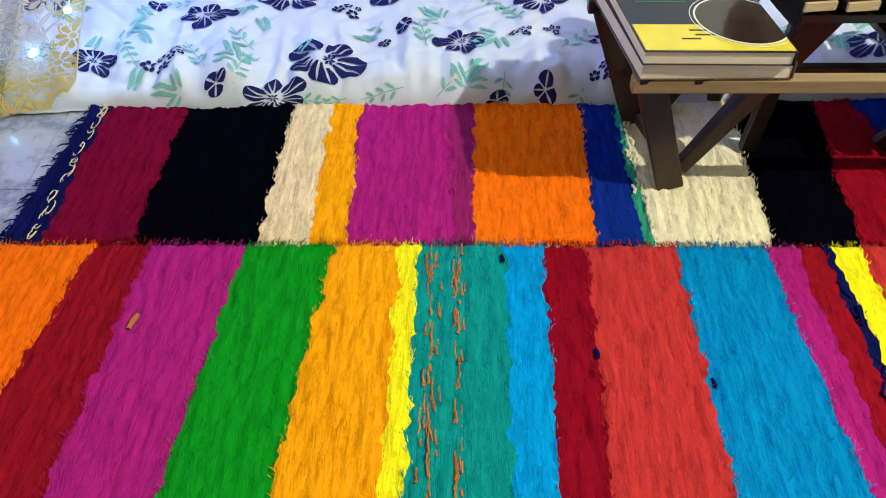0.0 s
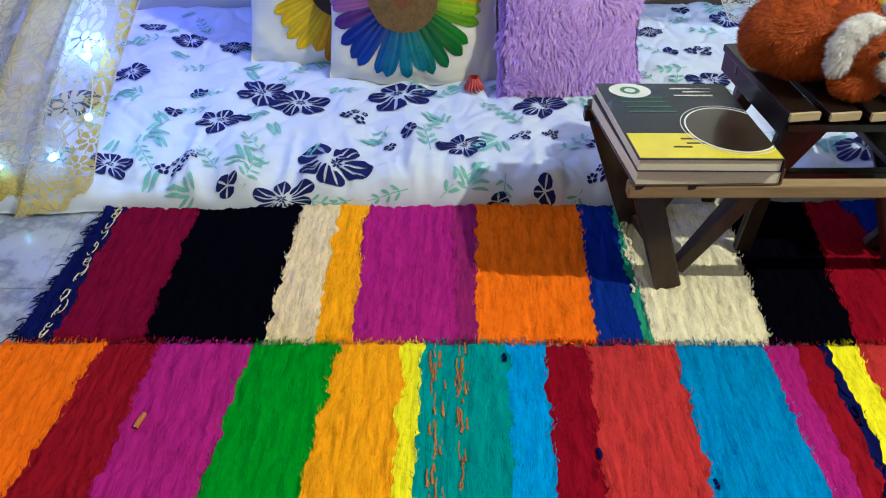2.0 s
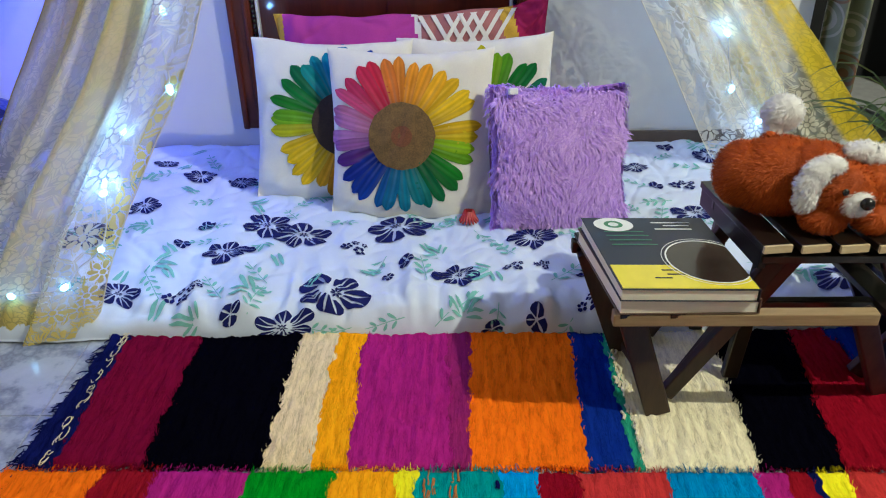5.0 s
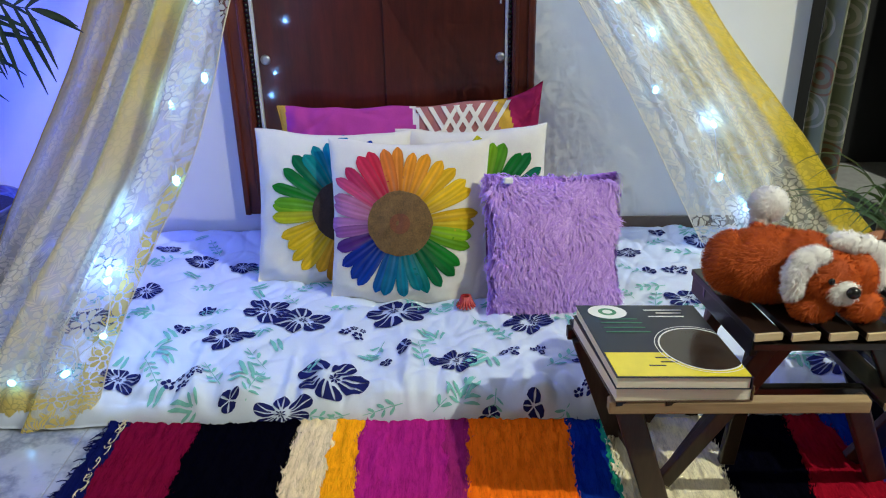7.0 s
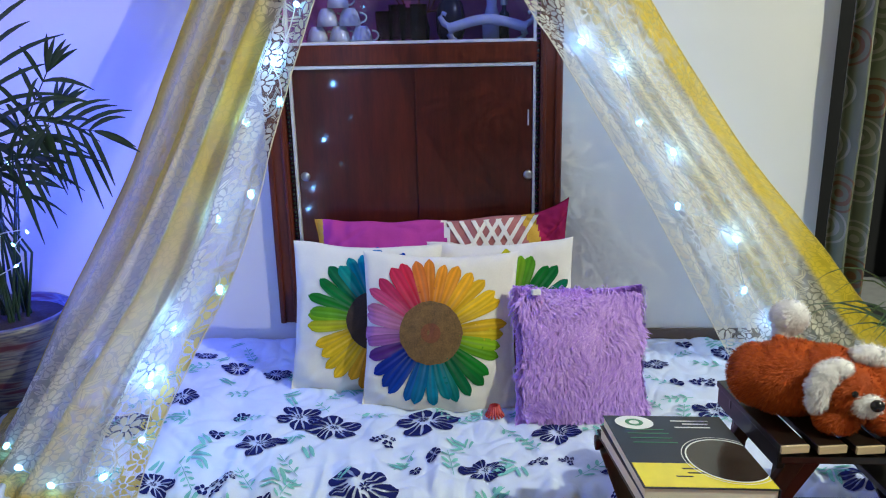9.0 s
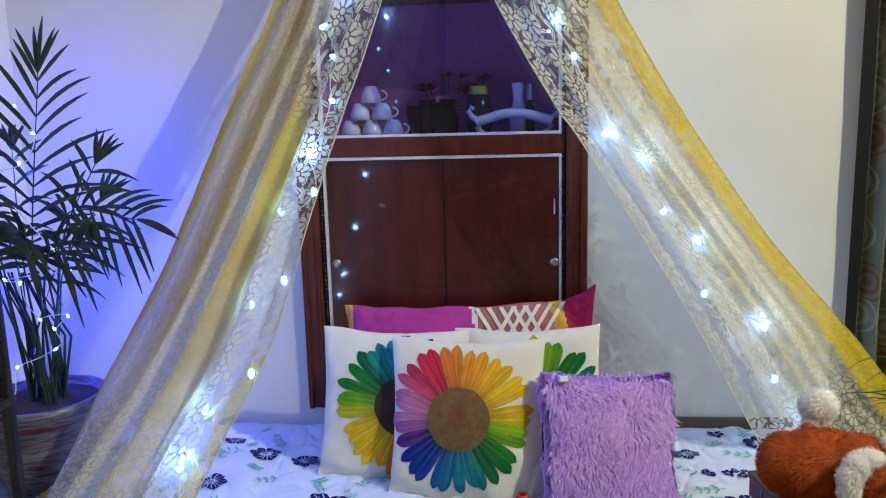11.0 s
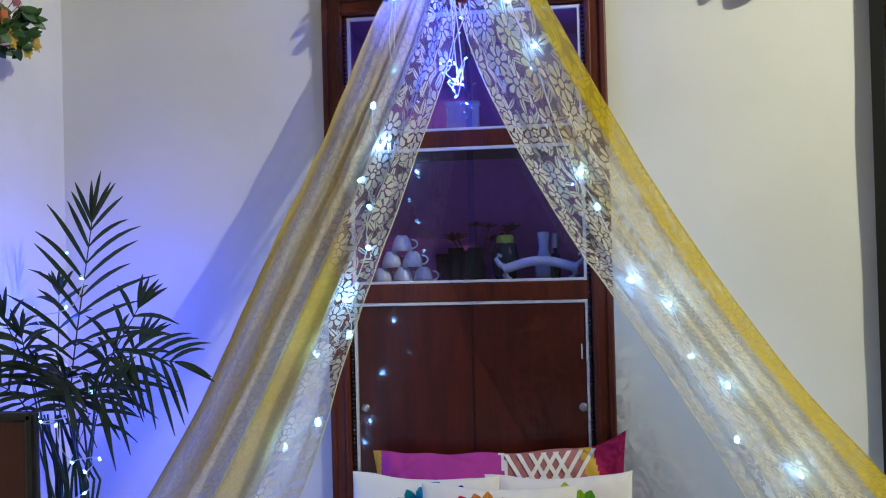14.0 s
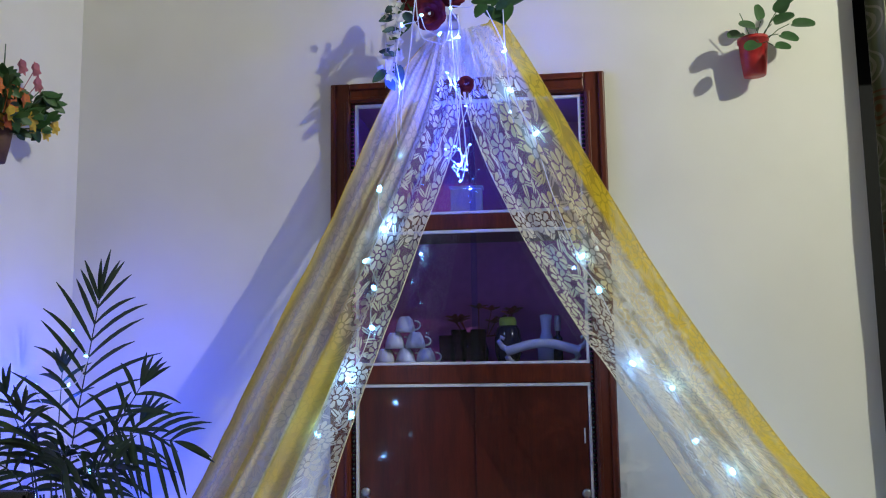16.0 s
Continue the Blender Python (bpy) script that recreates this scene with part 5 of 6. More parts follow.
def slat_stool():
    s = thing("slatted_stool", (0, 0, 0), "small dark wooden folding stool with a slatted top", "stool")
    top = 0.375
    for k in range(10):
        x = 0.620 + 0.0675 * k
        sl = beam("slat", (x, 1.211, top - 0.007), (x - 0.041, 1.483, top - 0.007), 0.014, 0.053, WOOD_DARK, s, 0.002, (0, 0, 1))
        beam("slat_end", (x + 0.0003, 1.2105, top - 0.007), (x + 0.001, 1.205, top - 0.007), 0.0142, 0.0525, WOOD_PALE, sl, 0.0, (0, 0, 1), "pale sawn end")
    for k in range(5):
        x = 0.885 + 0.0675 * k
        sl = beam("lower_slat", (x, 1.211, 0.215), (x - 0.03, 1.47, 0.215), 0.014, 0.053, WOOD_DARK, s, 0.002, (0, 0, 1))
        beam("slat_end", (x + 0.0003, 1.2105, 0.215), (x + 0.001, 1.205, 0.215), 0.0142, 0.0525, WOOD_PALE, sl, 0.0, (0, 0, 1), "pale sawn end")
    beam("apron", (0.60, 1.232, top - 0.034), (1.24, 1.232, top - 0.034), 0.016, 0.036, WOOD_DARK, s, 0.002, (0, 0, 1))
    for y, d in ((1.255, 0.0), (1.425, -0.03)):
        beam("cross_rail", (0.595 + d, y, top - 0.026), (1.25 + d, y, top - 0.026), 0.022, 0.022, WOOD_DARK, s, 0.003)
        beam("leg", (0.64 + d, y + 0.036, top - 0.03), (0.615 + d, y + 0.040, 0.012), 0.02, 0.032, WOOD_DARK, s, 0.003)
        beam("leg", (0.665 + d, y + 0.012, top - 0.03), (0.50 + d, y + 0.012, 0.02), 0.02, 0.034, WOOD_LEG, s, 0.003)
        beam("leg", (0.85 + d, y + 0.012, top - 0.03), (1.02 + d, y + 0.012, 0.012), 0.02, 0.05, WOOD_DARK, s, 0.003)
        beam("leg", (1.20 + d, y + 0.034, top - 0.03), (1.16 + d, y + 0.034, 0.012), 0.02, 0.05, WOOD_DARK, s, 0.003)
    beam("leg", (1.10, 1.30, top - 0.03), (0.88, 1.30, 0.012), 0.02, 0.05, WOOD_DARK, s, 0.003)
    beam("side_board", (0.603, 1.218, top - 0.034), (0.564, 1.480, top - 0.034), 0.042, 0.014, WOOD_DARK, s, 0.002, (0, 0, 1))
    beam("lower_rail", (0.63, 1.275, 0.20), (1.19, 1.275, 0.20), 0.02, 0.034, WOOD_DARK, s, 0.003)
    beam("brace", (0.70, 1.27, top - 0.03), (0.615, 1.27, 0.20), 0.02, 0.03, WOOD_DARK, s, 0.003)


def text_on(parent, words, x, y, z, size, material, rz):
    cu = bpy.data.curves.new("lettering", "FONT")
    cu.body, cu.size, cu.extrude = words, size, 0.0002
    ob = new("lettering", cu)
    ob.data.materials.append(material)
    ob.parent = parent
    ob.matrix_basis = pose(x, y, z, 0, 0, rz)
    return ob


def book(label, place, rz, w, d, t, cover_colour, detail):
    b = thing("book", place, label, "book", "stacked books", rz)
    paper = mat_plain("page_edges", (0.86, 0.80, 0.66), 0.9, 0.10, 400, stretch=(0.05, 0.05, 3), bumps=0.5)
    cov = mat_plain("book_cover", cover_colour, 0.30, 0.12, 20, bumps=0.05, coat=0.15)
    box("page_block", (0.003, w - 0.003, 0.003, d - 0.001, 0.0012, t - 0.0012), paper, b)
    for z0, z1, nm in ((0.0, 0.0012, "back_cover"), (t - 0.0012, t, "front_cover")):
        box(nm, (0, w, 0, d, z0, z1), cov, b, 0.0004)
    box("spine", (w - 0.0012, w + 0.0012, 0, d, 0, t), cov, b, 0.0004)
    if detail:
        z = t + 0.0003
        yel = mat_plain("yellow_cover_band", (0.80, 0.68, 0.05), 0.25, 0.08, 30, bumps=0, coat=0.4)
        wht = mat_plain("white_cover_print", (0.8, 0.8, 0.76), 0.3, 0.05, bumps=0)
        grn = mat_plain("green_cover_print", (0.05, 0.22, 0.10), 0.3, 0.1, bumps=0)
        pic = mat_plain("dark_photo_print", (0.035, 0.028, 0.022), 0.2, 0.9, 30, bumps=0, coat=0.4)
        box("yellow_band", (0.004, w - 0.001, 0.004, 0.082, z, z + 0.0003), yel, b)
        def disc(nm, cx, cy, r0, r1, mt, zz, sy=1.0):
            n = 40
            v = [(cx + r * math.cos(a), min(d - 0.001, cy + sy * r * math.sin(a)), zz) for r in (r0, r1) for a in np.linspace(0, 2 * math.pi, n, endpoint=False)]
            v = [(min(w - 0.001, max(0.001, p[0])), p[1], p[2]) for p in v]
            mesh_ob(nm, v, [(i, (i + 1) % n, n + (i + 1) % n, n + i) for i in range(n)], mt, b, smooth=False)
        disc("photo_disc", 0.185, 0.095, 0.0005, 0.072, pic, z + 0.0009)
        disc("white_ring", 0.185, 0.095, 0.072, 0.075, wht, z + 0.0011)
        disc("white_ring", 0.185, 0.095, 0.080, 0.0815, wht, z + 0.0011)
        disc("emblem_disc", 0.055, d - 0.030, 0.0005, 0.038, wht, z + 0.0009, 0.72)
        disc("emblem", 0.055, d - 0.030, 0.010, 0.018, grn, z + 0.0013, 0.8)
        for k, (x0, x1, y) in enumerate(((0.03, 0.105, 0.205), (0.03, 0.11, 0.190), (0.03, 0.11, 0.172), (0.03, 0.115, 0.155))):
            box("print_bar", (x0, x1, y, y + 0.0028, z, z + 0.0004), grn, b)
        for x0, x1, y in ((0.13, 0.205, 0.24), (0.15, 0.2, 0.228), (0.13, 0.2, 0.214), (0.09, 0.135, 0.062), (0.095, 0.14, 0.048), (0.07, 0.10, 0.036)):
            box("print_bar", (x0, x1, y, y + 0.004, z + 0.0004, z + 0.0007), wht if y > 0.1 else WOOD_DARK, b)
    # the bound block has slumped sideways
    for ch in b.children:
        ch.data.transform(Matrix(((1, -0.15, 0, 0), (0, 1, 0, 0), (0, 0, 1, 0), (0, 0, 0, 1))))
    return b


book_table()
slat_stool()
book("thick closed book with worn cream page edges under another book", (0.333, 1.124, 0.2855), 0.5, 0.243, 0.262, 0.030, (0.13, 0.075, 0.05), False)
book("glossy dark textbook with a yellow band and a round photo", (0.332, 1.120, 0.316), -0.8, 0.236, 0.264, 0.024, (0.010, 0.014, 0.032), True)


def toy_dog():
    """One mesh: fuzzy body, head, pale ears and tail, button nose and eye."""
    rnd = random.Random(21)
    blobs = [((0.658, 1.352, 0.446), (0.104, 0.078, 0.072), 0), ((0.592, 1.362, 0.447), (0.050, 0.060, 0.060), 0), ((0.712, 1.325, 0.455), (0.074, 0.066, 0.066), 0), ((0.742, 1.278, 0.447), (0.058, 0.052, 0.056), 0),
             ((0.800, 1.290, 0.448), (0.036, 0.040, 0.052), 0), ((0.806, 1.262, 0.403), (0.036, 0.034, 0.030), 0), ((0.752, 1.232, 0.447), (0.026, 0.022, 0.021), 1), ((0.715, 1.262, 0.405), (0.040, 0.036, 0.030), 0),
             ((0.704, 1.262, 0.505), (0.027, 0.018, 0.018), 1), ((0.684, 1.256, 0.494), (0.025, 0.017, 0.024), 1), ((0.671, 1.252, 0.474), (0.022, 0.016, 0.028), 1), ((0.670, 1.250, 0.448), (0.019, 0.015, 0.026), 1),
             ((0.775, 1.302, 0.517), (0.030, 0.018, 0.016), 1), ((0.805, 1.298, 0.508), (0.027, 0.018, 0.020), 1), ((0.832, 1.294, 0.486), (0.022, 0.018, 0.030), 1), ((0.840, 1.290, 0.452), (0.018, 0.016, 0.032), 1),
             ((0.670, 1.420, 0.545), (0.036, 0.032, 0.034), 1), ((0.656, 1.408, 0.512), (0.018, 0.016, 0.028), 1), ((0.644, 1.392, 0.498), (0.014, 0.014, 0.020), 0),
             ((0.757, 1.208, 0.456), (0.0125, 0.0100, 0.0115), 2), ((0.724, 1.226, 0.470), (0.0060, 0.0045, 0.0065), 2)]
    verts, faces, slots = [], [], []
    for c, r, mt in blobs:
        k, n, m = len(verts), 20, 12
        for j in range(m + 1):
            th = math.pi * j / m
            for i in range(n):
                ph = 2 * math.pi * i / n
                d = Vector((math.sin(th) * math.cos(ph), math.sin(th) * math.sin(ph), math.cos(th)))
                q = 1 + (0.05 * nz(d.x * 3 + c[0] * 9, d.y * 3, d.z * 3) if mt < 2 else 0)
                verts.append(Vector(c) + Vector((d.x * r[0], d.y * r[1], d.z * r[2])) * q)
        f = [(k + j * n + i, k + j * n + (i + 1) % n, k + (j + 1) * n + (i + 1) % n, k + (j + 1) * n + i) for j in range(m) for i in range(n)]
        faces += f
        slots += [mt] * len(f)
        if mt < 2:
            spots = []
            for _ in range(int(800000 * (r[0] * r[1] + r[0] * r[2] + r[1] * r[2]) / 1.0)):
                d = Vector((rnd.gauss(0, 1), rnd.gauss(0, 1), rnd.gauss(0, 1))).normalized()
                spots.append((Vector(c) + Vector((d.x * r[0], d.y * r[1], d.z * r[2])), Vector((d.x / r[0], d.y / r[1], d.z / r[2])).normalized()))
            v2, f2 = fur_data(spots, 0.0095, 0.0007, (-0.45, 0.10, -0.40), rnd, 0.35, 0.30)
            o = len(verts)
            verts += v2
            faces += [tuple(i + o for i in q) for q in f2]
            slots += [mt] * len(f2)
    rust, pale = mat_strands("rust_plush", (0.30, 0.040, 0.004), (0.66, 0.125, 0.010)), mat_strands("white_plush", (0.78, 0.75, 0.75), (0.93, 0.91, 0.91))
    verts = [(v[0], v[1], max(v[2], 0.3765)) for v in verts]
    ob = mesh_ob("plush_toy", verts, faces, [rust, pale, BLACK])
    ob.data.polygons.foreach_set("material_index", slots)
    tagged(ob, "rust-brown plush toy dog with white ears and tail, on the stool", "plush toy")


toy_dog()

# ---- plants ----
def frond(name, parent, pts, pairs, length, width, start, material, rnd, droop=0.45, fan=0.62):
    line = smooth_line(pts, 8)
    chunks = [tube_data(line, 0.0042, 6, 0.35)]
    for k in range(pairs):
        v = start + (1 - start) * (k + 0.5) / pairs
        p = on_line(line, v)
        d = (on_line(line, min(1, v + 0.03)) - on_line(line, max(0, v - 0.03))).normalized()
        side = d.cross(Vector((0, -1, 0.25)))
        side = side.normalized() if side.length > 0.1 else Vector((1, 0, 0))
        ln = length * (0.62 + 0.6 * math.sin(math.pi * (0.12 + 0.8 * k / pairs))) * rnd.uniform(0.8, 1.12)
        for s in (-1, 1):
            way = d * (0.42 + fan * k / pairs) + side * s * 1.05 + Vector((0, rnd.uniform(-0.35, 0.2), 0))
            chunks.append(petal_data(p, way, (0, -1, 0.4), ln, width, droop * rnd.uniform(0.5, 1.3) * (1.35 - 0.7 * k / pairs), 5))
    tip = (line[-1] - line[-4]).normalized()
    for lean in (-0.42, -0.2, 0.0, 0.24, 0.46):
        chunks.append(petal_data(line[-1], tip + Vector((lean, rnd.uniform(-0.2, 0.1), 0)), (0, -1, 0.3), length * rnd.uniform(0.6, 0.8), width, droop * 0.4, 5))
    return mesh_ob(name, *merged(chunks), material, parent)


def palm():
    rnd = random.Random(5)
    p = thing("potted_palm", (0, 0, 0), "dark green parlour palm in a painted round pot, wound with lights", "plant")
    pot_mat, nt, b = mat_new("painted_pot")
    wv = nt.nodes.new("ShaderNodeTexNoise")
    link(nt, coords(nt, (3, 3, 26)), wv.inputs["Vector"])
    wv.inputs["Scale"].default_value = 2.0
    link(nt, ramp(nt, wv.outputs[0], [(0.36, (0.10, 0.02, 0.04)), (0.48, (0.20, 0.19, 0.20)), (0.56, (0.05, 0.05, 0.10)), (0.66, (0.22, 0.21, 0.20))]), b.inputs["Base Color"])
    b.inputs["Roughness"].default_value = 0.4
    c = (-1.40, 2.06, 0)
    lathe("pot", [(0.0, 0.001), (0.11, 0.001), (0.13, 0.05), (0.165, 0.19), (0.172, 0.27), (0.186, 0.285), (0.188, 0.312), (0.172, 0.314), (0.166, 0.285), (0.0, 0.28)], pot_mat, p, 36, c)
    lathe("soil", [(0.166, 0.288), (0.08, 0.298), (0.0, 0.302)], SOIL, p, 24, c)
    B = (-1.375, 2.05, 0.295)
    tops = [((-1.352, 2.03, 0.80), (-1.270, 2.02, 1.28), 0.58, 13, 0.225), ((-1.22, 2.0, 0.88), (-1.00, 1.98, 0.865), 0.60, 9, 0.16), ((-1.25, 2.03, 0.82), (-1.14, 2.04, 1.02), 0.5, 6, 0.16), ((-1.28, 1.98, 0.76), (-1.15, 1.93, 0.80), 0.62, 6, 0.15),
            ((-1.46, 2.02, 0.78), (-1.53, 1.98, 1.0), 0.6, 6, 0.15), ((-1.46, 1.95, 0.76), (-1.55, 1.9, 0.84), 0.62, 6, 0.15), ((-1.42, 1.96, 0.75), (-1.42, 1.90, 0.95), 0.6, 6, 0.15), ((-1.33, 1.96, 0.76), (-1.26, 1.86, 0.84), 0.62, 6, 0.15), ((-1.45, 2.12, 0.78), (-1.48, 2.18, 1.06), 0.5, 6, 0.15), ((-1.30, 2.1, 0.72), (-1.20, 2.16, 0.90), 0.5, 6, 0.16), ((-1.38, 1.98, 0.77), (-1.36, 1.88, 0.88), 0.62, 6, 0.15)]
    for mid, tip, start, n, ln in tops:
        base = (B[0] + rnd.uniform(-0.04, 0.04), B[1] + rnd.uniform(-0.04, 0.04), B[2])
        frond("frond", p, [base, tuple(Vector(base).lerp(Vector(mid), 0.55) + Vector((0.0, 0, 0.02))), mid, tip], n, ln, 0.0145, start, PALM, rnd, *((0.30, 1.25) if n == 13 else (0.42, 0.62)))
    for k in range(17):
        a = rnd.uniform(0, 6.28)
        q = (B[0] + 0.045 * math.cos(a), B[1] + 0.045 * math.sin(a), B[2] - 0.003)
        tube("stem", [q, (q[0] + rnd.uniform(-0.03, 0.05), q[1], 0.5), (q[0] + rnd.uniform(-0.09, 0.12), q[1] - 0.02, 0.70)], 0.005, PALM, p, 6, 0.6)


def spider_plant():
    rnd = random.Random(9)
    p = thing("spider_plant", (1.30, 1.98, 0), "spider plant with long arching green leaves in a clay pot", "plant")
    clay = mat_plain("clay_pot", (0.30, 0.12, 0.06), 0.8, 0.2)
    lathe("pot", [(0.0, 0.0), (0.07, 0.0), (0.10, 0.17), (0.11, 0.17), (0.11, 0.20), (0.098, 0.20), (0.092, 0.175), (0.0, 0.17)], clay, p, 28)
    lathe("soil", [(0.093, 0.178), (0.0, 0.185)], SOIL, p, 20)
    blade = mat_plain("spider_leaf", (0.10, 0.17, 0.05), 0.45, 0.5, 30, stretch=(1, 1, 1), bumps=0.1)
    for k in range(26):
        a = rnd.uniform(2.3, 4.6) if k < 16 else rnd.uniform(0, 6.28)
        reach, high = rnd.uniform(0.26, 0.46), rnd.uniform(0.12, 0.28)
        verts, faces = [], []
        for j in range(9):
            t = j / 8
            q = Vector((reach * t * math.cos(a), reach * t * math.sin(a) * 0.6, 0.18 + high * math.sin(t * 2.3)))
            w = 0.008 * math.sin(math.pi * min(0.96, 0.2 + 0.78 * t))
            s = Vector((-math.sin(a), math.cos(a), 0)) * w + Vector((0, 0, w * 0.6))
            verts += [q - s, q + Vector((0, 0, -w * 0.4)), q + s]
        for j in range(8):
            faces += [(3 * j, 3 * j + 1, 3 * j + 4, 3 * j + 3), (3 * j + 1, 3 * j + 2, 3 * j + 5, 3 * j + 4)]
        mesh_ob("leaf", verts, faces, blade, p)


def heart_leaf(c, way, up, size):
    way, up = Vector(way).normalized(), Vector(up).normalized()
    side = way.cross(up).normalized()
    nrm = side.cross(way)
    verts, faces = [Vector(c) + way * size * 0.1], []
    n = 18
    for i in range(n):
        a = 2 * math.pi * i / n
        r = size * (0.5 - 0.16 * math.cos(a) ** 3 * -1) * (0.85 + 0.15 * abs(math.sin(a)))
        verts.append(Vector(c) + way * (size * 0.42 + r * math.cos(a) * 1.05) + side * r * math.sin(a) * 0.85 + nrm * size * 0.10 * abs(math.sin(a)))
    verts[0] = Vector(c) + way * size * 0.42
    faces = [(0, 1 + i, 1 + (i + 1) % n) for i in range(n)]
    return verts, faces


def wall_pot():
    rnd = random.Random(14)
    p = thing("wall_planter", (0.780, 2.388, 1.992), "red plastic wall pot with heart-shaped green leaves", "planter")
    p.scale = (0.88, 0.88, 0.84)
    lathe("pot", [(0.0, 0.0), (0.040, 0.0), (0.047, 0.06), (0.052, 0.135), (0.056, 0.135), (0.056, 0.150), (0.050, 0.150), (0.046, 0.125), (0.0, 0.12)], RED, p, 28)
    lathe("soil", [(0.047, 0.126), (0.0, 0.132)], SOIL, p, 18)
    box("hook", (-0.012, 0.012, 0.045, 0.069, 0.09, 0.14), RED, p, 0.003)
    for x, y, z, s, turn in ((-0.045, -0.03, 0.165, 0.050, 200), (0.005, -0.05, 0.175, 0.056, 170), (0.060, -0.04, 0.190, 0.060, 20), (0.085, -0.02, 0.235, 0.052, 60), (0.125, -0.03, 0.190, 0.066, -10), (0.075, -0.06, 0.140, 0.056, -30),
                             (0.000, -0.07, 0.110, 0.052, 215), (0.045, -0.09, 0.085, 0.046, -15), (0.030, -0.01, 0.215, 0.050, 110), (0.10, -0.01, 0.27, 0.046, 35)):
        way = Vector((math.cos(radians(turn)), -0.35 + rnd.uniform(-0.1, 0.1), math.sin(radians(turn)) - 0.1))
        a = heart_leaf((x, y, z), way, (0.15 * rnd.uniform(-1, 1), -1, 0.75), s * 1.35)
        st = tube_data([(x * 0.2, y * 0.2, 0.12), (x * 0.7, y * 0.7, z * 0.6 + 0.06), (x, y, z)], 0.0018, 5)
        mesh_ob("leaf", *merged([a, st]), LEAF, p)
    tube("shoot", [(0, 0, 0.13), (-0.03, -0.02, 0.20), (-0.05, -0.03, 0.245)], 0.0018, LEAF, p, 5)


def flower_basket():
    rnd = random.Random(31)
    p = thing("flower_basket", (-1.575, 1.95, 1.70), "wall-hung basket of artificial orange, yellow and pink flowers", "flowers")
    lathe("basket", [(0.0, 0.0), (0.022, 0.0), (0.034, 0.06), (0.040, 0.11), (0.036, 0.11), (0.0, 0.10)], mat_plain("brown_basket", (0.10, 0.05, 0.035), 0.7, 0.3, 90, bumps=0.8), p, 20)
    tube("wire_hook", [(-0.04, 0, 0.10), (-0.02, -0.02, 0.02), (0.01, -0.03, -0.02), (0.0, -0.03, -0.035)], 0.002, BLACK, p, 5)
    cols = [mat_plain("silk_" + n, c, 0.8, 0.3, 60) for n, c in (("orange", (0.55, 0.16, 0.04)), ("yellow", (0.55, 0.38, 0.05)), ("pink", (0.40, 0.13, 0.17)), ("rust", (0.36, 0.08, 0.03)))]
    for k in range(64):
        c = Vector((0.01 + abs(rnd.gauss(0, 0.040)), rnd.gauss(0, 0.075), 0.21 + rnd.gauss(0, 0.075)))
        c.z = min(0.36, max(c.z, 0.115))
        stalk = tube_data([(0, 0, 0.10), tuple(c * 0.5 + Vector((0, 0, 0.05))), tuple(c)], 0.0015, 4)
        if k % 2 == 0:
            c.z = min(c.z, 0.25)
            chunks = [petal_data(c, (rnd.uniform(-0.1, 1), rnd.uniform(-1, 1), rnd.uniform(-0.7, 0.6)), (0.3, -1, 0.3), 0.05, 0.026) for _ in range(5)]
            mesh_ob("leaf_sprig", *merged(chunks + [stalk]), LEAF, p)
        else:
            chunks = [petal_data(c + Vector((0, 0, 0.008 * lay)), Vector((0.25, math.cos(a), math.sin(a))), (1, 0, 0.2), 0.028 - 0.007 * lay, 0.021) for lay in (0, 1) for a in np.arange(0, 6.2, 1.05)]
            tone = 2 if c.z > 0.25 else 0 if c.z > 0.17 else 1
            mesh_ob("blossom", *merged(chunks + [stalk]), cols[tone if rnd.random() < 0.75 else 3], p)


def rose_data(c, r, face, rnd):
    """Layered rose petals round a tight heart, facing one way."""
    face = Vector(face).normalized()
    a = face.orthogonal().normalized()
    b = face.cross(a)
    chunks = []
    for lay, (n, rr, tilt) in enumerate(((3, 0.35, 1.5), (5, 0.62, 0.9), (6, 0.85, 0.5), (7, 1.0, 0.2))):
        for i in range(n):
            t = 2 * math.pi * (i + 0.4 * lay) / n
            out = a * math.cos(t) + b * math.sin(t)
            tan = -a * math.sin(t) + b * math.cos(t)
            k = []
            for q in range(5):
                s = q / 4
                for e in (-1, -0.4, 0.4, 1):
                    k.append(Vector(c) + out * r * rr * (0.25 + 0.75 * s - 0.12 * e * e) + face * r * (0.5 - 0.12 * lay) * (s ** 1.5) * tilt + tan * e * r * 0.55 * rr * math.sin(math.pi * (0.15 + 0.62 * s)) + face * r * 0.10 * (1 - e * e) * -1)
            chunks.append((k, [(4 * q + e, 4 * q + e + 1, 4 * q + e + 5, 4 * q + e + 4) for q in range(4) for e in range(3)]))
    return merged(chunks)


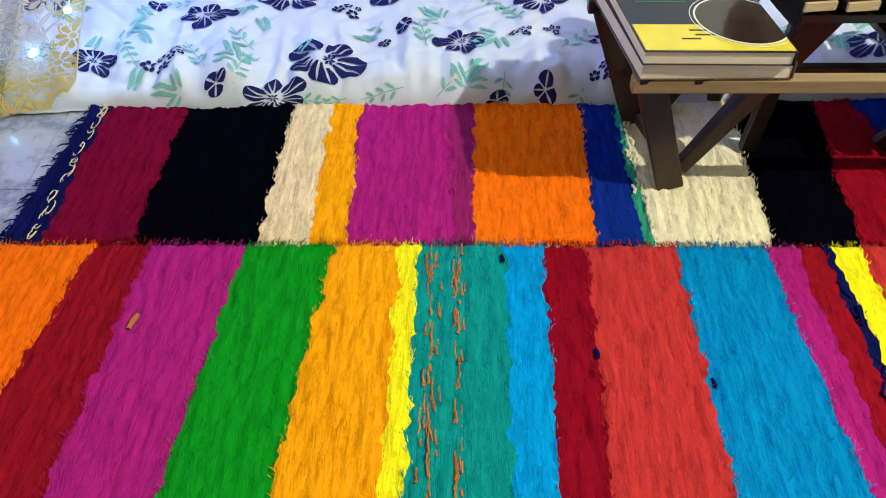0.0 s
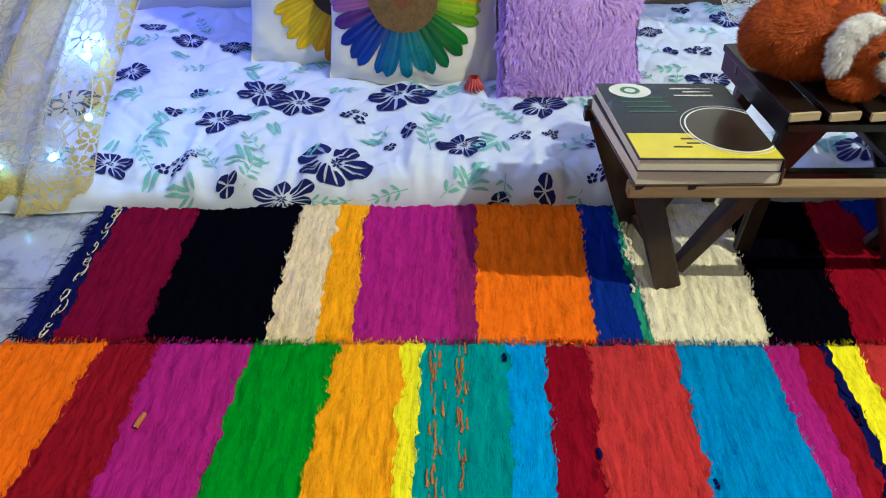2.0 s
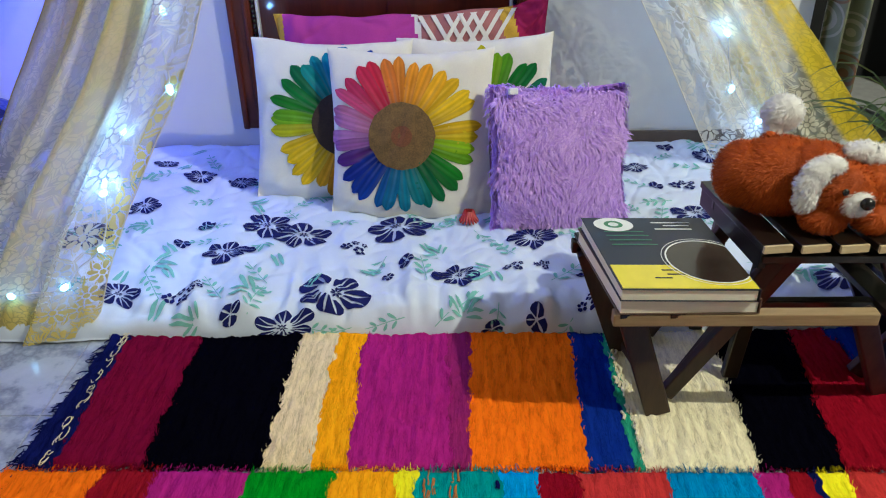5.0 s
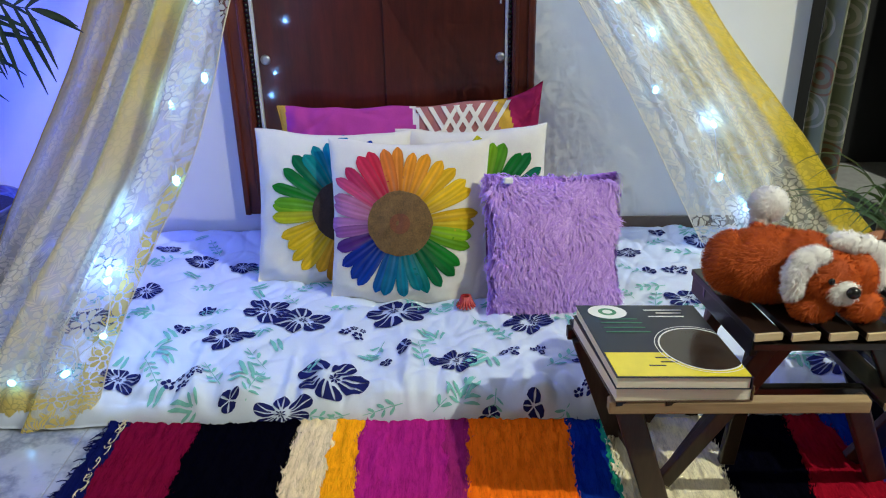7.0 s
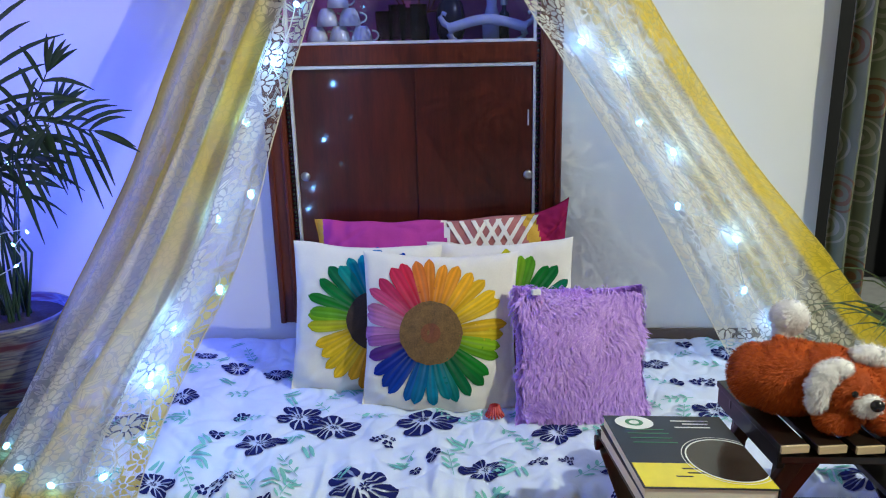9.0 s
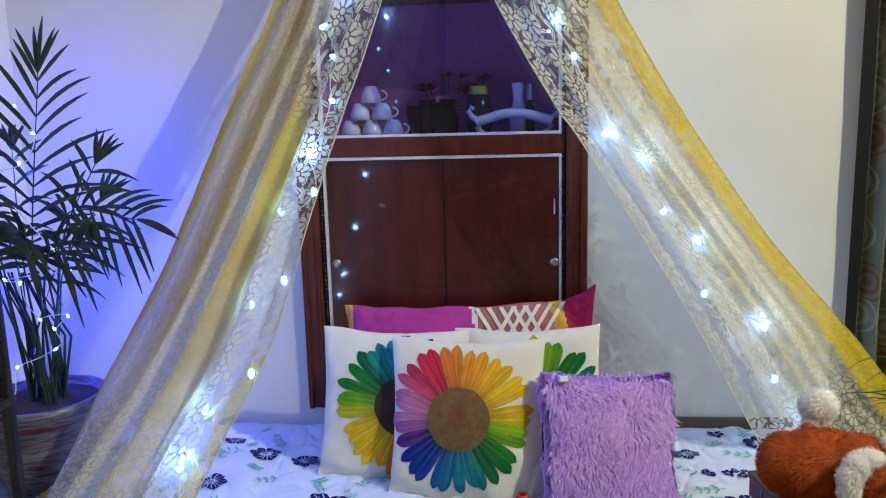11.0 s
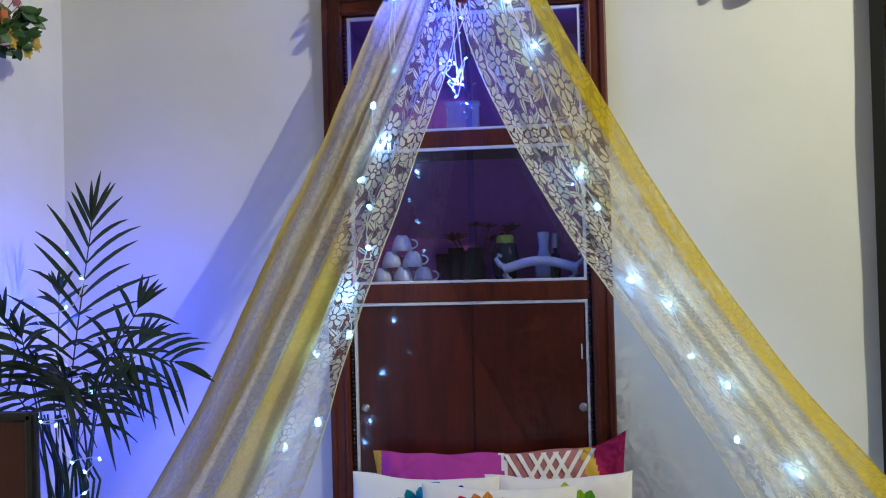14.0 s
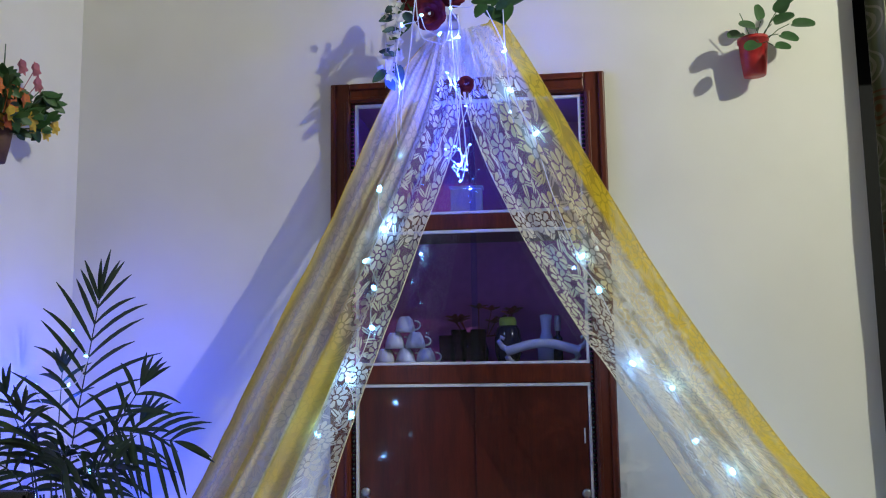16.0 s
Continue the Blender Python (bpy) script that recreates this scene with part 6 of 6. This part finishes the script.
def garland():
    rnd = random.Random(17)
    g = thing("rose_garland", (0, 0, 0), "bunch of artificial red roses with green leaves over the canopy", "garland")
    velvet = mat_plain("red_velvet_petals", (0.13, 0.004, 0.010), 0.8, 0.35, 40)
    for c, r, f in (((-0.283, 2.27, 2.225), 0.058, (0, -1, -0.35)), ((-0.163, 2.235, 1.965), 0.028, (0.1, -1, -0.1)), ((-0.21, 2.30, 2.30), 0.05, (0.2, -1, 0.1)), ((-0.36, 2.30, 2.30), 0.05, (-0.2, -1, 0.0))):
        mesh_ob("rose", *rose_data(c, r, f, rnd), velvet, g)
    for k in range(13):
        c = Vector((-0.10 + rnd.uniform(-0.05, 0.09), 2.26 + rnd.uniform(-0.03, 0.03), 2.24 + rnd.uniform(-0.03, 0.06)))
        way = (rnd.uniform(-0.6, 1), rnd.uniform(-0.7, -0.1), rnd.uniform(-1, 0.3))
        mesh_ob("leaf", *petal_data(c, way, (0, -1, 0.3), rnd.uniform(0.06, 0.085), 0.042, 0.1, 5), LEAF, g)
    bluish = mat_plain("dusty_leaf", (0.05, 0.10, 0.09), 0.6, 0.4, 30)
    for k in range(20):
        t = k / 19
        c = Vector((-0.36 - 0.06 * t + rnd.uniform(-0.04, 0.04), 2.29 + rnd.uniform(-0.03, 0.03), 2.30 - 0.29 * t))
        way = (rnd.uniform(-1, 0.5), rnd.uniform(-0.8, 0), rnd.uniform(-0.8, 0.3))
        mesh_ob("leaf", *petal_data(c, way, (0, -1, 0.3), rnd.uniform(0.045, 0.07), 0.034, 0.1, 5), bluish if k % 3 else LEAF, g)
    pale = mat_plain("white_silk_bits", (0.62, 0.62, 0.66), 0.8, 0.15)
    for x0, n in ((-0.40, 16), (-0.43, 9)):
        tube("sprig_stem", [(x0 + 0.06, 2.30, 2.34), (x0, 2.28, 2.2), (x0 - 0.005, 2.28, 1.98)], 0.0015, pale, g, 5)
        for k in range(n):
            c = Vector((x0 + rnd.uniform(-0.025, 0.03), 2.275 + rnd.uniform(-0.02, 0.01), 2.30 - 0.33 * k / n))
            chunks = [petal_data(c, (math.cos(a), -0.3, math.sin(a)), (0, -1, 0), 0.016, 0.012, 0, 3) for a in np.arange(0, 6.2, 1.25)]
            mesh_ob("blossom", *merged(chunks), pale, g)
    box("wall_hook", (-0.235, -0.195, 2.37, WY - 0.001, 2.235, 2.26), STEEL, g, 0.003)


palm()
spider_plant()
wall_pot()
flower_basket()
garland()

# ---- doorway curtain and chair ----
def door_curtain():
    m, nt, b = mat_new("circle_print_curtain")
    uv = nt.nodes.new("ShaderNodeUVMap").outputs[0]
    vo = nt.nodes.new("ShaderNodeTexVoronoi")
    vo.voronoi_dimensions = "2D"
    vo.inputs["Scale"].default_value = 7.0
    vo.inputs["Randomness"].default_value = 0.35
    link(nt, uv, vo.inputs["Vector"])
    ring = mth(nt, "SINE", mth(nt, "MULTIPLY", vo.outputs["Distance"], 34))
    inside = mth(nt, "LESS_THAN", vo.outputs["Distance"], 0.42)
    rc = nt.nodes.new("ShaderNodeSeparateColor")
    link(nt, vo.outputs["Color"], rc.inputs[0])
    tone = mixc(nt, mth(nt, "GREATER_THAN", rc.outputs[0], 0.5), (0.30, 0.28, 0.22), (0.16, 0.075, 0.035))
    base = ramp(nt, noise_tex(nt, uv, 6, 2), [(0.35, (0.12, 0.13, 0.08)), (0.65, (0.18, 0.19, 0.12))])
    link(nt, mixc(nt, mth(nt, "MULTIPLY", inside, mth(nt, "GREATER_THAN", ring, 0.1)), base, tone), b.inputs["Base Color"])
    b.inputs["Roughness"].default_value = 0.45
    for x0, x1, folds, tag in ((1.135, 1.27, 2.2, "olive curtain printed with circles, gathered at the doorway"), (1.42, 1.85, 5, "olive curtain printed with circles, half drawn over the doorway")):
        verts, uvs = [], []
        n, mz = 60, 30
        for j in range(mz + 1):
            z = 0.03 + 2.56 * j / mz
            for i in range(n + 1):
                s = i / n
                verts.append((x0 + (x1 - x0) * s + 0.006 * nz(z * 3, s * 3), 2.375 + 0.032 * math.sin(2 * math.pi * folds * s + 0.4 * nz(z, s)), z))
                uvs.append((s * (x1 - x0) * 1.9, z))
        k = n + 1
        ob = mesh_ob("door_curtain", verts, [(j * k + i, j * k + i + 1, (j + 1) * k + i + 1, (j + 1) * k + i) for j in range(mz) for i in range(n)], m)
        tagged(ob, tag, "curtain", "doorway curtains")
        l = ob.data.uv_layers.new(name="UVMap")
        idx = np.empty(len(ob.data.loops), dtype=np.int32)
        ob.data.loops.foreach_get("vertex_index", idx)
        l.data.foreach_set("uv", np.array(uvs)[idx].ravel())
    rod = thing("curtain_rod", (0, 0, 0), "steel curtain rod over the doorway", "curtain rod")
    tube("rod", [(1.10, 2.375, 2.60), (2.1, 2.375, 2.60)], 0.010, STEEL, rod, 12)
    for x in (1.12, 2.08):
        tube("bracket", [(x, 2.375, 2.60), (x, WY - 0.001, 2.60)], 0.006, STEEL, rod, 8)


def chair():
    c = thing("chair", (-1.36, 1.70, 0), "wooden chair with a black-framed brown backrest", "chair")
    box("back_panel", (-0.17, 0.095, -0.008, 0.006, 0.50, 0.755), WOOD_DOOR, c, 0.002)
    bm = bmesh.new()
    for ext in ((-0.19, -0.165, 0.485, 0.775), (0.085, 0.115, 0.485, 0.775)):
        add_box(bm, ext[0], ext[1], -0.014, 0.014, ext[2], ext[3], 0.008)
    for ext in ((0.75, 0.777), (0.483, 0.508)):
        add_box(bm, -0.185, 0.11, -0.014, 0.014, ext[0], ext[1], 0.008)
    part("back_frame", bm, BLACK, c, "glossy black frame")
    box("seat", (-0.19, 0.115, -0.32, 0.02, 0.42, 0.445), WOOD_DARK, c, 0.008)
    for x, y, h in ((-0.178, 0.0, 0.49), (0.10, 0.0, 0.49), (-0.178, -0.30, 0.42), (0.10, -0.30, 0.42)):
        beam("leg", (x, y, 0.001), (x, y, h), 0.026, 0.026, BLACK, c, 0.004)


door_curtain()
chair()
